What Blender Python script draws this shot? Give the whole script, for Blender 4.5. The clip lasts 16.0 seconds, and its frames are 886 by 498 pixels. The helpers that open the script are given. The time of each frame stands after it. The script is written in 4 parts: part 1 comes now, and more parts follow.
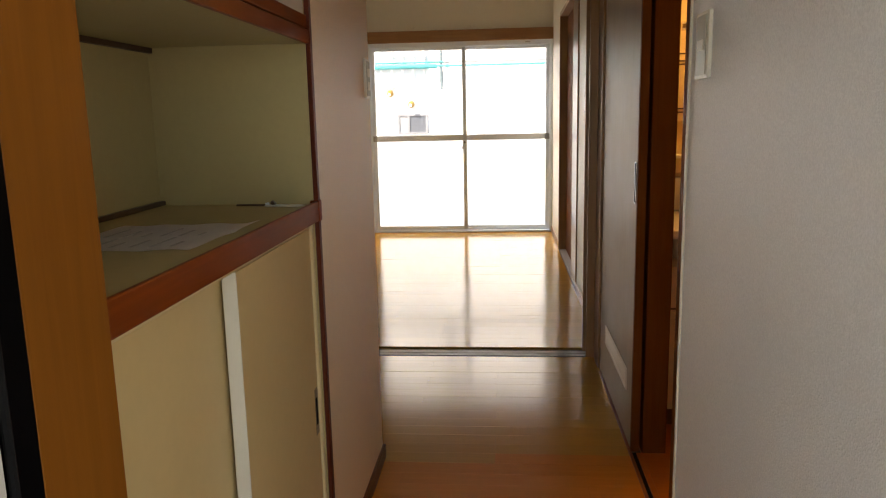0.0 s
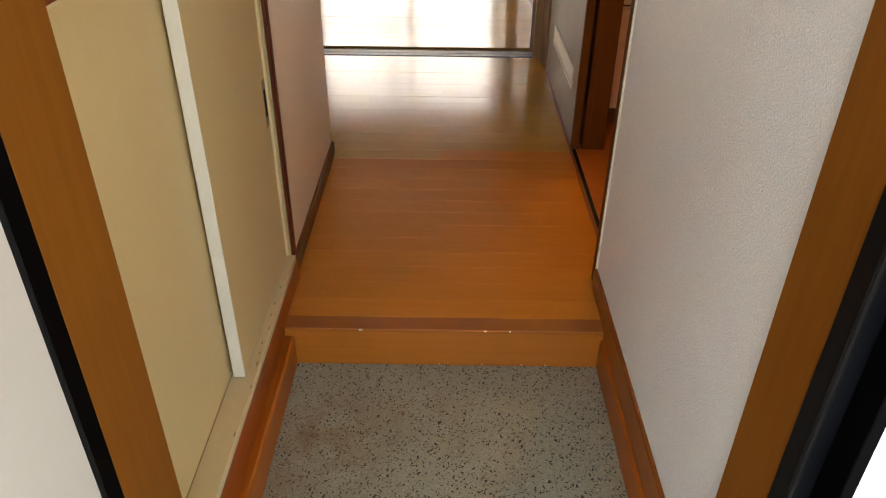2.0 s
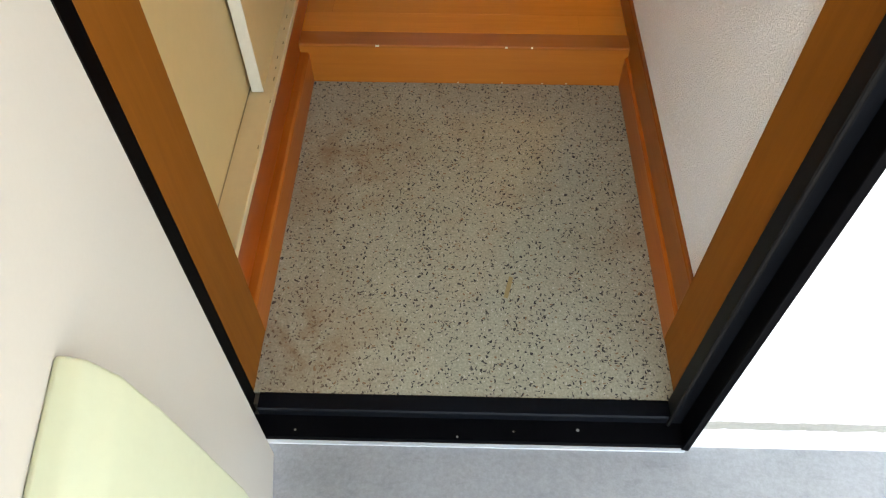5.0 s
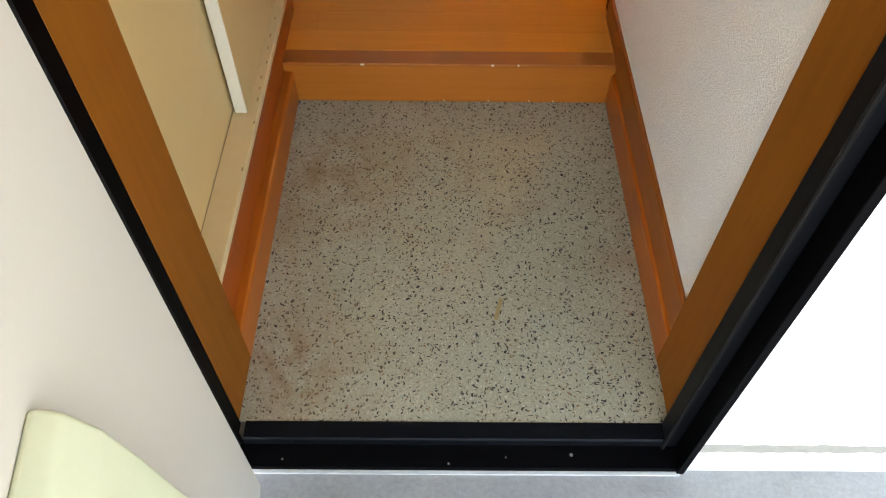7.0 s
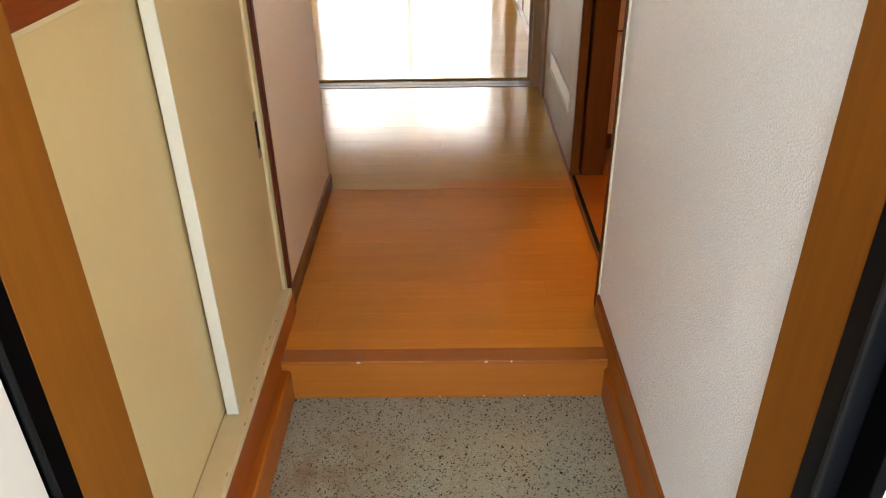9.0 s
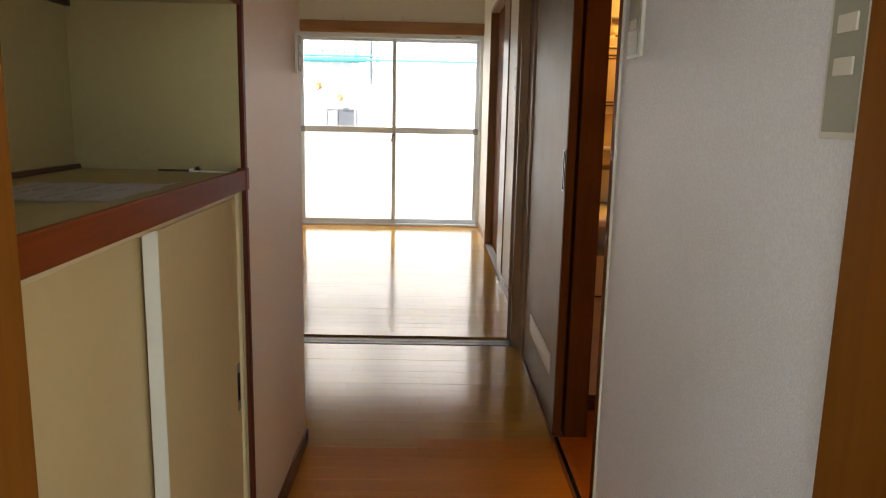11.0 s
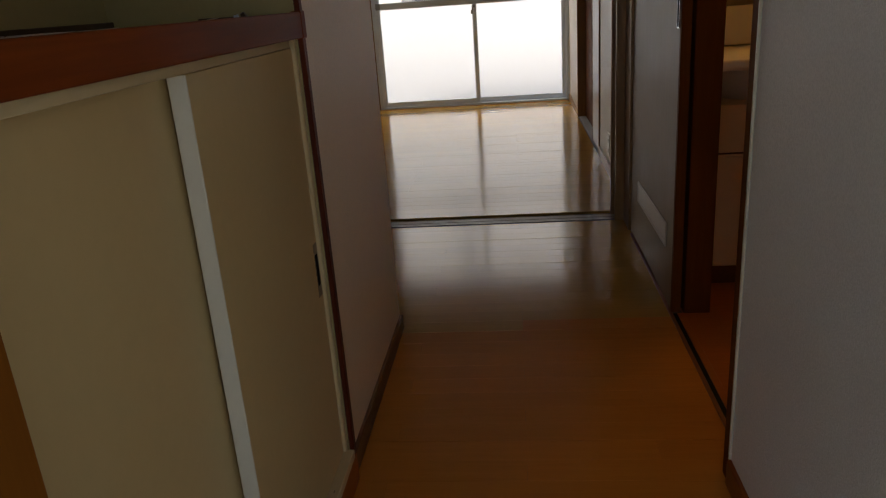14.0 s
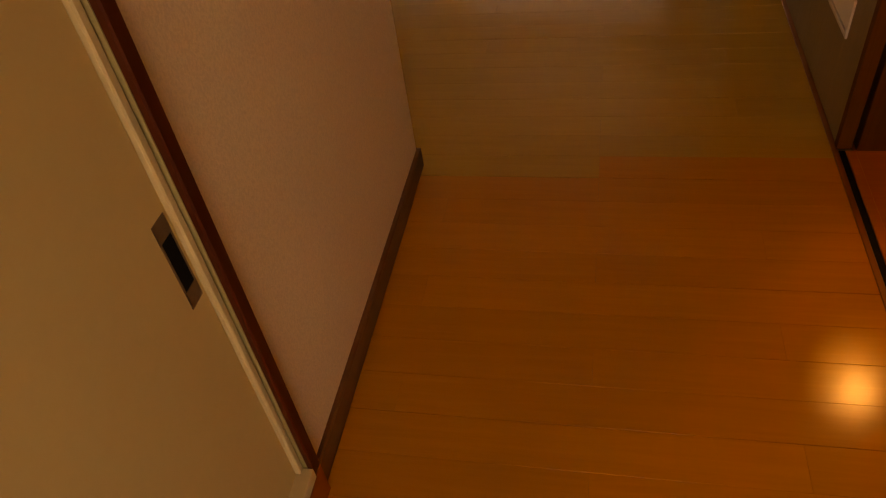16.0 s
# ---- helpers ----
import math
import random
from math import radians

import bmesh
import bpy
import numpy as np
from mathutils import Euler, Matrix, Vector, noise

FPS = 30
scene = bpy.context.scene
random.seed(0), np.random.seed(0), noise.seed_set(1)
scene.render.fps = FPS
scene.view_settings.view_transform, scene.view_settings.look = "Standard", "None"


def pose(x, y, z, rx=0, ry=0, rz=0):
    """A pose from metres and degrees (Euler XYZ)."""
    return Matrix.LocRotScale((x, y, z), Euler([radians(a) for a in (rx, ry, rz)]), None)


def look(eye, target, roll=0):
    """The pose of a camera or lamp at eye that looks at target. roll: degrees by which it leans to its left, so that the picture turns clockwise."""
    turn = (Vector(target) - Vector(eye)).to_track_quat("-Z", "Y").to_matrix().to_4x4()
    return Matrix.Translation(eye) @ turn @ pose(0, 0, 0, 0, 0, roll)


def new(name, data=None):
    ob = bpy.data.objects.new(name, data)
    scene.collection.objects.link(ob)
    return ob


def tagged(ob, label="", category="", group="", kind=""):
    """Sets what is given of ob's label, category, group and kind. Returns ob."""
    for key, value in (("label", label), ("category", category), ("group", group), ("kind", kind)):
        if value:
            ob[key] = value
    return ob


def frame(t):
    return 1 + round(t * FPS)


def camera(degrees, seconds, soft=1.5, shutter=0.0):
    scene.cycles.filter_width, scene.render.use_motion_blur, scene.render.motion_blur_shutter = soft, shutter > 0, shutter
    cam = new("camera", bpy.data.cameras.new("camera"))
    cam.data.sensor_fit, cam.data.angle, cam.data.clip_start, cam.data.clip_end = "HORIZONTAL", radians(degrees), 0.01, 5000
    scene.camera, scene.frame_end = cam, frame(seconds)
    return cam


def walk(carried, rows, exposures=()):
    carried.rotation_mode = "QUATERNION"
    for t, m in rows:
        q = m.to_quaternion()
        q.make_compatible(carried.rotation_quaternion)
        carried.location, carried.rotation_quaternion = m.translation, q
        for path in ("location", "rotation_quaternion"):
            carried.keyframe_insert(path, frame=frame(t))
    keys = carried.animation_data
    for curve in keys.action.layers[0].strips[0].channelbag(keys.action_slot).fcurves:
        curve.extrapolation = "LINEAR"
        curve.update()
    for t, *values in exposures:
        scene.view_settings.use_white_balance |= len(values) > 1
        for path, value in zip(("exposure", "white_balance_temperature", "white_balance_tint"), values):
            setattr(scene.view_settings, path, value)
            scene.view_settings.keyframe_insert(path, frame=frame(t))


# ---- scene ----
cam = camera(62.2, 16.0, soft=1.15)
PATH = [
    (0, (0.01, -0.546, 1.293), (-0.157, 1.415, 0.935), -1.2),
    (0.5, (0.009, -0.546, 1.283), (-0.084, 1.391, 0.793), -1.5),
    (1, (0.003, -0.55, 1.274), (-0.074, 1.33, 0.595), -0.5),
    (1.5, (0.004, -0.563, 1.257), (-0.018, 1.22, 0.352), -0.1),
    (2, (-0.008, -0.562, 1.261), (-0.014, 1.119, 0.178), 0.7),
    (2.5, (-0.015, -0.571, 1.257), (-0.023, 1.03, 0.058), 1.4),
    (3, (-0.013, -0.575, 1.25), (-0.043, 0.946, -0.049), 0.5),
    (3.5, (-0.019, -0.576, 1.243), (-0.046, 0.866, -0.143), 0.3),
    (4, (-0.021, -0.581, 1.237), (-0.046, 0.766, -0.241), 0.2),
    (4.5, (-0.023, -0.584, 1.23), (-0.048, 0.66, -0.336), 0.1),
    (4.7, (-0.021, -0.584, 1.226), (-0.052, 0.618, -0.372), -0.1),
    (6.8, (-0.029, -0.557, 1.211), (-0.025, 0.639, -0.393), 0.6),
    (7, (-0.029, -0.554, 1.215), (-0.019, 0.671, -0.366), 0.8),
    (7.5, (-0.022, -0.553, 1.215), (-0.028, 0.778, -0.279), 0.5),
    (8, (-0.011, -0.552, 1.211), (-0.019, 0.914, -0.148), 0.1),
    (8.5, (0.007, -0.547, 1.226), (-0.014, 1.062, 0.039), -0.8),
    (9, (0.014, -0.539, 1.236), (-0.01, 1.188, 0.229), -1.0),
    (9.5, (0.007, -0.546, 1.232), (-0.017, 1.28, 0.416), 0.2),
    (10, (0.012, -0.542, 1.236), (-0.014, 1.351, 0.591), -0.1),
    (10.2, (0.011, -0.551, 1.24), (-0.003, 1.37, 0.685), 0.1),
    (12.3, (-0.109, -0.5, 1.222), (-0.029, 1.476, 0.924), 1.8),
    (12.5, (-0.131, -0.496, 1.22), (-0.066, 1.477, 0.904), 1.2),
    (13, (-0.137, -0.497, 1.209), (-0.099, 1.463, 0.816), 3.0),
    (13.5, (-0.129, -0.465, 1.192), (-0.187, 1.473, 0.7), -0.9),
    (14, (-0.024, -0.301, 1.119), (-0.235, 1.579, 0.472), -4.1),
    (14.2, (-0.023, -0.248, 1.084), (-0.314, 1.542, 0.24), -3.9),
    (14.5, (-0.002, -0.137, 1.083), (-0.397, 1.548, 0.082), -6.0),
    (15, (-0.009, 0.076, 1.092), (-0.395, 1.711, 0.007), -4.8),
    (15.3, (-0.024, 0.21, 1.062), (-0.36, 1.828, -0.065), -4.0),
    (15.5, (-0.019, 0.317, 1.061), (-0.369, 1.893, -0.12), -3.6),
    (15.7, (-0.025, 0.429, 1.074), (-0.389, 1.929, -0.198), -3.6),
    (16, (-0.029, 0.573, 1.094), (-0.435, 1.975, -0.271), -9.2),
]
EXPOSURES = [(0, 1.75, 8100, 15), (0.5, 1.75, 8200, 15), (1, 1.7, 8000, 15), (1.5, 2.05, 7900, 15), (2, 2.55, 7900, 14), (2.5, 2.85, 7900, 13), (3.5, 2.95, 7700, 12),
             (4.5, 2.9, 7700, 12), (7, 2.9, 7700, 12), (8, 2.95, 7700, 12), (9, 3.0, 7500, 13), (9.5, 2.85, 7500, 13), (10, 2.45, 7600, 13), (12.5, 1.35, 7200, 12),
             (13.5, 0.8, 7300, 11), (14, 0.4, 7300, 14), (14.5, 0.4, 8200, 18), (15, 1.15, 11200, 29), (15.5, 1.5, 18000, 34), (16, 1.75, 40000, 40)]
walk(cam, [(t, look(e, g, r)) for t, e, g, r in PATH], EXPOSURES)
SKY = 0.15
SUN = 5.0
SUN_UP, SUN_SIDE = 48, 50      # degrees above the horizon, and towards the hinge side of the door
WINLIGHT = 15.0
BULB = 0.35
GLOBE = 13.0
LEAF = 8.0      # degrees by which the open door leaf leans in


# ---- world and light ----
world = bpy.data.worlds.new("sky")
scene.world = world
world.use_nodes = True
wn = world.node_tree.nodes
sky = wn.new("ShaderNodeTexSky")
sky.sky_type = "NISHITA"
sky.sun_disc = False
sky.sun_elevation = radians(SUN_UP)
sky.sun_rotation = radians(180 + SUN_SIDE)
sky.altitude = 50
world.node_tree.links.new(sky.outputs[0], wn["Background"].inputs[0])
wn["Background"].inputs[1].default_value = SKY

sun_data = bpy.data.lights.new("sun", "SUN")
sun_data.energy = SUN
sun_data.angle = radians(0.6)
sun_data.color = (1.0, 0.95, 0.88)
sun = new("sun", sun_data)
sun.matrix_world = look((-10 * math.cos(radians(SUN_UP)) * math.sin(radians(SUN_SIDE)), -10 * math.cos(radians(SUN_UP)) * math.cos(radians(SUN_SIDE)), 10 * math.sin(radians(SUN_UP))), (0, 0, 0))

win_data = bpy.data.lights.new("window_daylight", "AREA")
win_data.shape = "RECTANGLE"
win_data.size, win_data.size_y = 1.7, 0.5
win_data.energy = WINLIGHT
win_data.color = (0.95, 0.98, 1.0)
win_lamp = new("window_daylight", win_data)
win_lamp.matrix_world = look((-0.40, 7.40, 2.42), (-0.40, 5.2, 0.3))

lamp_data = bpy.data.lights.new("vanity_bulb", "POINT")
lamp_data.energy = BULB
lamp_data.color = (1.0, 0.43, 0.085)
lamp_data.shadow_soft_size = 0.05
bulb_light = new("vanity_bulb", lamp_data)
bulb_light.location = (0.97, 2.445, 1.64)

# ---- materials ----
def mat(name):
    m = bpy.data.materials.new(name)
    m.use_nodes = True
    nt = m.node_tree
    return m, nt, nt.nodes["Principled BSDF"]


def node(nt, kind, **kw):
    n = nt.nodes.new(kind)
    for k, v in kw.items():
        n.inputs[k].default_value = v
    return n


def coords(nt, scale=(1, 1, 1), rot=(0, 0, 0)):
    """World position, scaled, so that grain keeps its real size."""
    g = nt.nodes.new("ShaderNodeNewGeometry")
    mp = nt.nodes.new("ShaderNodeMapping")
    mp.inputs["Scale"].default_value = scale
    mp.inputs["Rotation"].default_value = rot
    nt.links.new(g.outputs["Position"], mp.inputs["Vector"])
    return mp.outputs[0]


def ramp(nt, fac, stops):
    r = nt.nodes.new("ShaderNodeValToRGB")
    e = r.color_ramp.elements
    while len(e) < len(stops):
        e.new(0.5)
    for el, (p, c) in zip(e, stops):
        el.position = p
        el.color = (*c, 1) if len(c) == 3 else c
    nt.links.new(fac, r.inputs[0])
    return r.outputs[0]


def mixc(nt, fac, a, b, mode="MIX"):
    n = nt.nodes.new("ShaderNodeMix")
    n.data_type, n.blend_type = "RGBA", mode
    for sock, v in ((n.inputs[0], fac), (n.inputs[6], a), (n.inputs[7], b)):
        if isinstance(v, (int, float)):
            sock.default_value = v
        elif isinstance(v, tuple):
            sock.default_value = (*v, 1)
        else:
            nt.links.new(v, sock)
    return n.outputs[2]


def bump(nt, bsdf, height, strength, dist):
    b = nt.nodes.new("ShaderNodeBump")
    b.inputs["Strength"].default_value = strength
    b.inputs["Distance"].default_value = dist
    nt.links.new(height, b.inputs["Height"])
    nt.links.new(b.outputs[0], bsdf.inputs["Normal"])


def noise_tex(nt, vec, scale, detail=4.0, rough=0.55, dist=0.0):
    n = node(nt, "ShaderNodeTexNoise", Scale=scale, Detail=detail, Roughness=rough, Distortion=dist)
    nt.links.new(vec, n.inputs["Vector"])
    return n.outputs[0]


def wood(name, dark, light, grain, rough=0.35, coat=0.0, stains=0.25, relief=0.15, rnd=0.0, spec=0.35):
    """Wood with fibres along the axis 'grain'."""
    m, nt, b = mat(name)
    sc = {"x": (1.2, 22, 22), "y": (22, 1.2, 22), "z": (22, 22, 1.2)}[grain]
    v = coords(nt, sc)
    if rnd:
        oi = nt.nodes.new("ShaderNodeObjectInfo")
        add = nt.nodes.new("ShaderNodeVectorMath")
        add.operation = "MULTIPLY_ADD"
        nt.links.new(oi.outputs["Random"], add.inputs[0])
        add.inputs[1].default_value = (37, 41, 53)
        nt.links.new(v, add.inputs[2])
        v = add.outputs[0]
    f = noise_tex(nt, v, 3.0, 6, 0.65, 0.6)
    c = ramp(nt, f, [(0.3, dark), (0.72, light)])
    blot = noise_tex(nt, coords(nt), 2.2, 3, 0.6)
    c = mixc(nt, stains, c, ramp(nt, blot, [(0.3, tuple(q * 0.75 for q in dark)), (0.7, tuple(min(1, q * 1.12) for q in light))]))
    if rnd:
        k = nt.nodes.new("ShaderNodeMapRange")
        k.inputs["To Min"].default_value, k.inputs["To Max"].default_value = 1 - rnd, 1 + rnd
        nt.links.new(oi.outputs["Random"], k.inputs["Value"])
        hs = nt.nodes.new("ShaderNodeHueSaturation")
        nt.links.new(k.outputs[0], hs.inputs["Value"])
        nt.links.new(c, hs.inputs["Color"])
        c = hs.outputs[0]
    nt.links.new(c, b.inputs["Base Color"])
    rr = ramp(nt, noise_tex(nt, coords(nt), 6, 4), [(0.3, (rough * 0.93,) * 3), (0.75, (min(1, rough * 1.07),) * 3)])
    nt.links.new(rr, b.inputs["Roughness"])
    b.inputs["Coat Weight"].default_value = coat
    b.inputs["Specular IOR Level"].default_value = spec
    b.inputs["Coat Roughness"].default_value = 0.14
    bump(nt, b, f, relief, 0.0006)
    return m


def paint(name, col, rough=0.5, var=0.06, relief=0.08, scale=60.0, dist=0.0005, metal=0.0, spec=0.5):
    """Paint, plastic or plain metal with faint mottling at two scales."""
    m, nt, b = mat(name)
    big = noise_tex(nt, coords(nt), 1.7, 4, 0.6)
    fine = noise_tex(nt, coords(nt), scale, 3, 0.6)
    c = ramp(nt, big, [(0.3, tuple(q * (1 - var) for q in col)), (0.7, tuple(min(1, q * (1 + var * 0.6)) for q in col))])
    c = mixc(nt, 0.25, c, ramp(nt, fine, [(0.35, tuple(q * (1 - var) for q in col)), (0.65, tuple(min(1, q * (1 + var)) for q in col))]))
    nt.links.new(c, b.inputs["Base Color"])
    b.inputs["Metallic"].default_value = metal
    b.inputs["Specular IOR Level"].default_value = spec
    rr = ramp(nt, big, [(0.3, (rough * 0.85,) * 3), (0.7, (min(1, rough * 1.15),) * 3)])
    nt.links.new(rr, b.inputs["Roughness"])
    bump(nt, b, fine, relief, dist)
    return m


def wallpaper(name, col, emboss):
    """Embossed vinyl wallpaper: short upright plaster-like flecks."""
    m, nt, b = mat(name)
    h1 = noise_tex(nt, coords(nt, (1, 1, 0.75)), 330, 3, 0.65, 0.2)
    h2 = noise_tex(nt, coords(nt, (1, 1, 0.9)), 800, 2, 0.5)
    h = mixc(nt, 0.4, ramp(nt, h1, [(0.46, (0, 0, 0)), (0.66, (1, 1, 1))]), h2)
    big = noise_tex(nt, coords(nt), 1.3, 3, 0.6)
    c = ramp(nt, big, [(0.3, tuple(q * 0.95 for q in col)), (0.7, col)])
    # Relief shading put into the colour: emboss hollows darker, raised flecks lighter.
    c = mixc(nt, 0.36, c, ramp(nt, h1, [(0.36, tuple(q * 0.72 for q in col)), (0.60, tuple(min(1, q * 1.08) for q in col))]))
    nt.links.new(c, b.inputs["Base Color"])
    b.inputs["Roughness"].default_value = 0.40
    bump(nt, b, h, emboss, 0.0018)
    return m


def speckled_vinyl(name):
    """Grey vinyl tile with dark, white and rusty chips."""
    m, nt, b = mat(name)
    warp = node(nt, "ShaderNodeTexNoise", Scale=55.0, Detail=2.0)
    nt.links.new(coords(nt), warp.inputs["Vector"])
    off = nt.nodes.new("ShaderNodeVectorMath")
    off.operation = "MULTIPLY_ADD"
    nt.links.new(warp.outputs["Color"], off.inputs[0])
    off.inputs[1].default_value = (0.018, 0.018, 0.0)
    nt.links.new(coords(nt), off.inputs[2])

    def chips(scale, size, share, stretch, turn):
        mp = nt.nodes.new("ShaderNodeMapping")
        mp.inputs["Scale"].default_value = stretch
        mp.inputs["Rotation"].default_value = (0, 0, turn)
        nt.links.new(off.outputs[0], mp.inputs["Vector"])
        vo = node(nt, "ShaderNodeTexVoronoi", Scale=scale)
        vo.voronoi_dimensions = "2D"
        nt.links.new(mp.outputs[0], vo.inputs["Vector"])
        near = nt.nodes.new("ShaderNodeMath")
        near.operation = "LESS_THAN"
        near.inputs[1].default_value = size
        nt.links.new(vo.outputs["Distance"], near.inputs[0])
        sep = nt.nodes.new("ShaderNodeSeparateColor")
        nt.links.new(vo.outputs["Color"], sep.inputs[0])
        pick = nt.nodes.new("ShaderNodeMath")
        pick.operation = "LESS_THAN"
        pick.inputs[1].default_value = share
        nt.links.new(sep.outputs[0], pick.inputs[0])
        both = nt.nodes.new("ShaderNodeMath")
        both.operation = "MULTIPLY"
        nt.links.new(near.outputs[0], both.inputs[0])
        nt.links.new(pick.outputs[0], both.inputs[1])
        return both.outputs[0]

    big = noise_tex(nt, coords(nt), 5, 5, 0.65)
    c = ramp(nt, big, [(0.3, (0.285, 0.276, 0.196)), (0.7, (0.385, 0.385, 0.290))])
    mid = noise_tex(nt, coords(nt), 210, 3, 0.6)
    c = mixc(nt, 0.40, c, ramp(nt, mid, [(0.35, (0.18, 0.174, 0.122)), (0.65, (0.50, 0.490, 0.375))]))
    c = mixc(nt, chips(165, 0.21, 0.16, (1, 0.6, 1), 0.5), c, (0.48, 0.46, 0.38))
    c = mixc(nt, chips(125, 0.21, 0.10, (0.7, 1, 1), -0.7), c, (0.21, 0.12, 0.055))
    c = mixc(nt, chips(124, 0.21, 0.21, (1, 0.55, 1), 0.9), c, (0.020, 0.019, 0.018))
    c = mixc(nt, chips(146, 0.21, 0.22, (0.55, 1, 1), 0.3), c, (0.040, 0.038, 0.033))
    c = mixc(nt, chips(190, 0.25, 0.22, (1, 0.75, 1), -0.4), c, (0.12, 0.11, 0.088))
    dirt = noise_tex(nt, coords(nt, (1, 0.6, 1)), 3.3, 5, 0.7, 0.4)
    c = mixc(nt, ramp(nt, dirt, [(0.50, (0, 0, 0)), (0.74, (0.5, 0.5, 0.5))]), c, (0.215, 0.130, 0.055))
    for at, size in (((-0.27, 0.60, 0), 0.23), ((-0.31, 0.10, 0), 0.17)):
        far = nt.nodes.new("ShaderNodeVectorMath")
        far.operation = "DISTANCE"
        nt.links.new(coords(nt), far.inputs[0])
        far.inputs[1].default_value = at
        fade = node(nt, "ShaderNodeMapRange")
        fade.inputs["From Min"].default_value, fade.inputs["From Max"].default_value = size, size * 0.2
        fade.inputs["To Max"].default_value = 0.75
        nt.links.new(far.outputs["Value"], fade.inputs["Value"])
        blot = nt.nodes.new("ShaderNodeMath")
        blot.operation = "MULTIPLY"
        nt.links.new(fade.outputs[0], blot.inputs[0])
        nt.links.new(ramp(nt, noise_tex(nt, coords(nt), 14, 5, 0.7, 0.5), [(0.36, (0, 0, 0)), (0.66, (1, 1, 1))]), blot.inputs[1])
        c = mixc(nt, blot.outputs[0], c, (0.20, 0.115, 0.050))
    nt.links.new(c, b.inputs["Base Color"])
    nt.links.new(ramp(nt, big, [(0.3, (0.38,) * 3), (0.7, (0.55,) * 3)]), b.inputs["Roughness"])
    bump(nt, b, mid, 0.12, 0.0004)
    return m


def concrete(name, col):
    m, nt, b = mat(name)
    big = noise_tex(nt, coords(nt), 4, 6, 0.7)
    fine = noise_tex(nt, coords(nt), 130, 4, 0.7)
    c = ramp(nt, big, [(0.3, tuple(q * 0.72 for q in col)), (0.7, col)])
    wear = noise_tex(nt, coords(nt, (1, 2.2, 1)), 16, 6, 0.75, 0.6)
    c = mixc(nt, ramp(nt, wear, [(0.55, (0, 0, 0)), (0.72, (0.55, 0.55, 0.55))]), c, tuple(q * 0.45 for q in col))
    c = mixc(nt, 0.3, c, ramp(nt, fine, [(0.35, tuple(q * 0.6 for q in col)), (0.65, tuple(min(1, q * 1.15) for q in col))]))
    nt.links.new(c, b.inputs["Base Color"])
    b.inputs["Roughness"].default_value = 0.8
    bump(nt, b, fine, 0.3, 0.001)
    return m


def glass(name, rough, tint=(1, 1, 1)):
    m, nt, b = mat(name)
    b.inputs["Base Color"].default_value = (*tint, 1)
    b.inputs["Transmission Weight"].default_value = 1.0
    b.inputs["Roughness"].default_value = rough
    b.inputs["IOR"].default_value = 1.45
    if rough:
        bump(nt, b, noise_tex(nt, coords(nt), 300, 2), 0.3, 0.0005)
    return m


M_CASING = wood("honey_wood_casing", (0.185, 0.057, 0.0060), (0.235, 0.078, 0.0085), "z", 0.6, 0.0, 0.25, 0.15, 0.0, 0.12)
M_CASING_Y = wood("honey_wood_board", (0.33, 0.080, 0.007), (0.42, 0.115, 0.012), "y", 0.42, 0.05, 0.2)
M_STEP = wood("honey_wood_step", (0.40, 0.117, 0.013), (0.48, 0.150, 0.019), "x", 0.36, 0.12, 0.25)
M_STEP_TOP = wood("worn_step_nosing", (0.33, 0.094, 0.011), (0.40, 0.121, 0.016), "x", 0.46, 0.02, 0.3)
M_PLANK = wood("varnished_oak_plank", (0.54, 0.275, 0.044), (0.62, 0.330, 0.060), "x", 0.14, 0.15, 0.15, 0.05, 0.05, 0.5)
M_PLANK_RED = wood("reddish_varnished_plank", (0.58, 0.210, 0.031), (0.67, 0.252, 0.042), "x", 0.125, 0.05, 0.18, 0.05, 0.05, 0.32)
for m_ in (M_PLANK, M_PLANK_RED):
    b_ = m_.node_tree.nodes["Principled BSDF"]
    b_.inputs["Coat Tint"].default_value = (1.0, 0.96, 0.88, 1)
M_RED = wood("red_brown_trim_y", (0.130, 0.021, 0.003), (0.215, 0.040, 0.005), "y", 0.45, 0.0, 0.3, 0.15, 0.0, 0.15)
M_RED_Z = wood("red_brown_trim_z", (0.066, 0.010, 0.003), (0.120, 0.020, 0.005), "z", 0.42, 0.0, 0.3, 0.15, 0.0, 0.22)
M_SKIRT_RED = wood("glossy_red_wood_skirting", (0.27, 0.050, 0.006), (0.37, 0.074, 0.009), "y", 0.32, 0.12, 0.35, 0.08)
M_BROWN = wood("brown_door_frame", (0.120, 0.035, 0.008), (0.175, 0.056, 0.013), "z", 0.55, 0.0, 0.3, 0.15, 0.0, 0.03)
M_STRIP = wood("orange_brown_strip", (0.24, 0.062, 0.007), (0.31, 0.088, 0.010), "y", 0.38, 0.05, 0.15)
M_BROWN_Y = wood("brown_skirting", (0.12, 0.046, 0.017), (0.19, 0.078, 0.028), "y", 0.38, 0.1, 0.3)
M_PALE_FRAME = wood("tan_brown_frame", (0.29, 0.155, 0.065), (0.38, 0.210, 0.092), "z", 0.36, 0.1, 0.2)
M_DOORFACE = wood("taupe_door_sheet", (0.240, 0.148, 0.056), (0.290, 0.184, 0.074), "z", 0.42, 0.0, 0.12, 0.08, 0.0, 0.28)
M_HEAD = wood("window_head_wood", (0.27, 0.13, 0.05), (0.38, 0.20, 0.085), "x", 0.4, 0.1, 0.3)
M_WHITEPAPER = wallpaper("white_embossed_wallpaper", (0.93, 0.935, 0.945), 1.0)
M_PINKPAPER = wallpaper("pinkish_beige_wallpaper", (0.85, 0.690, 0.470), 0.35)
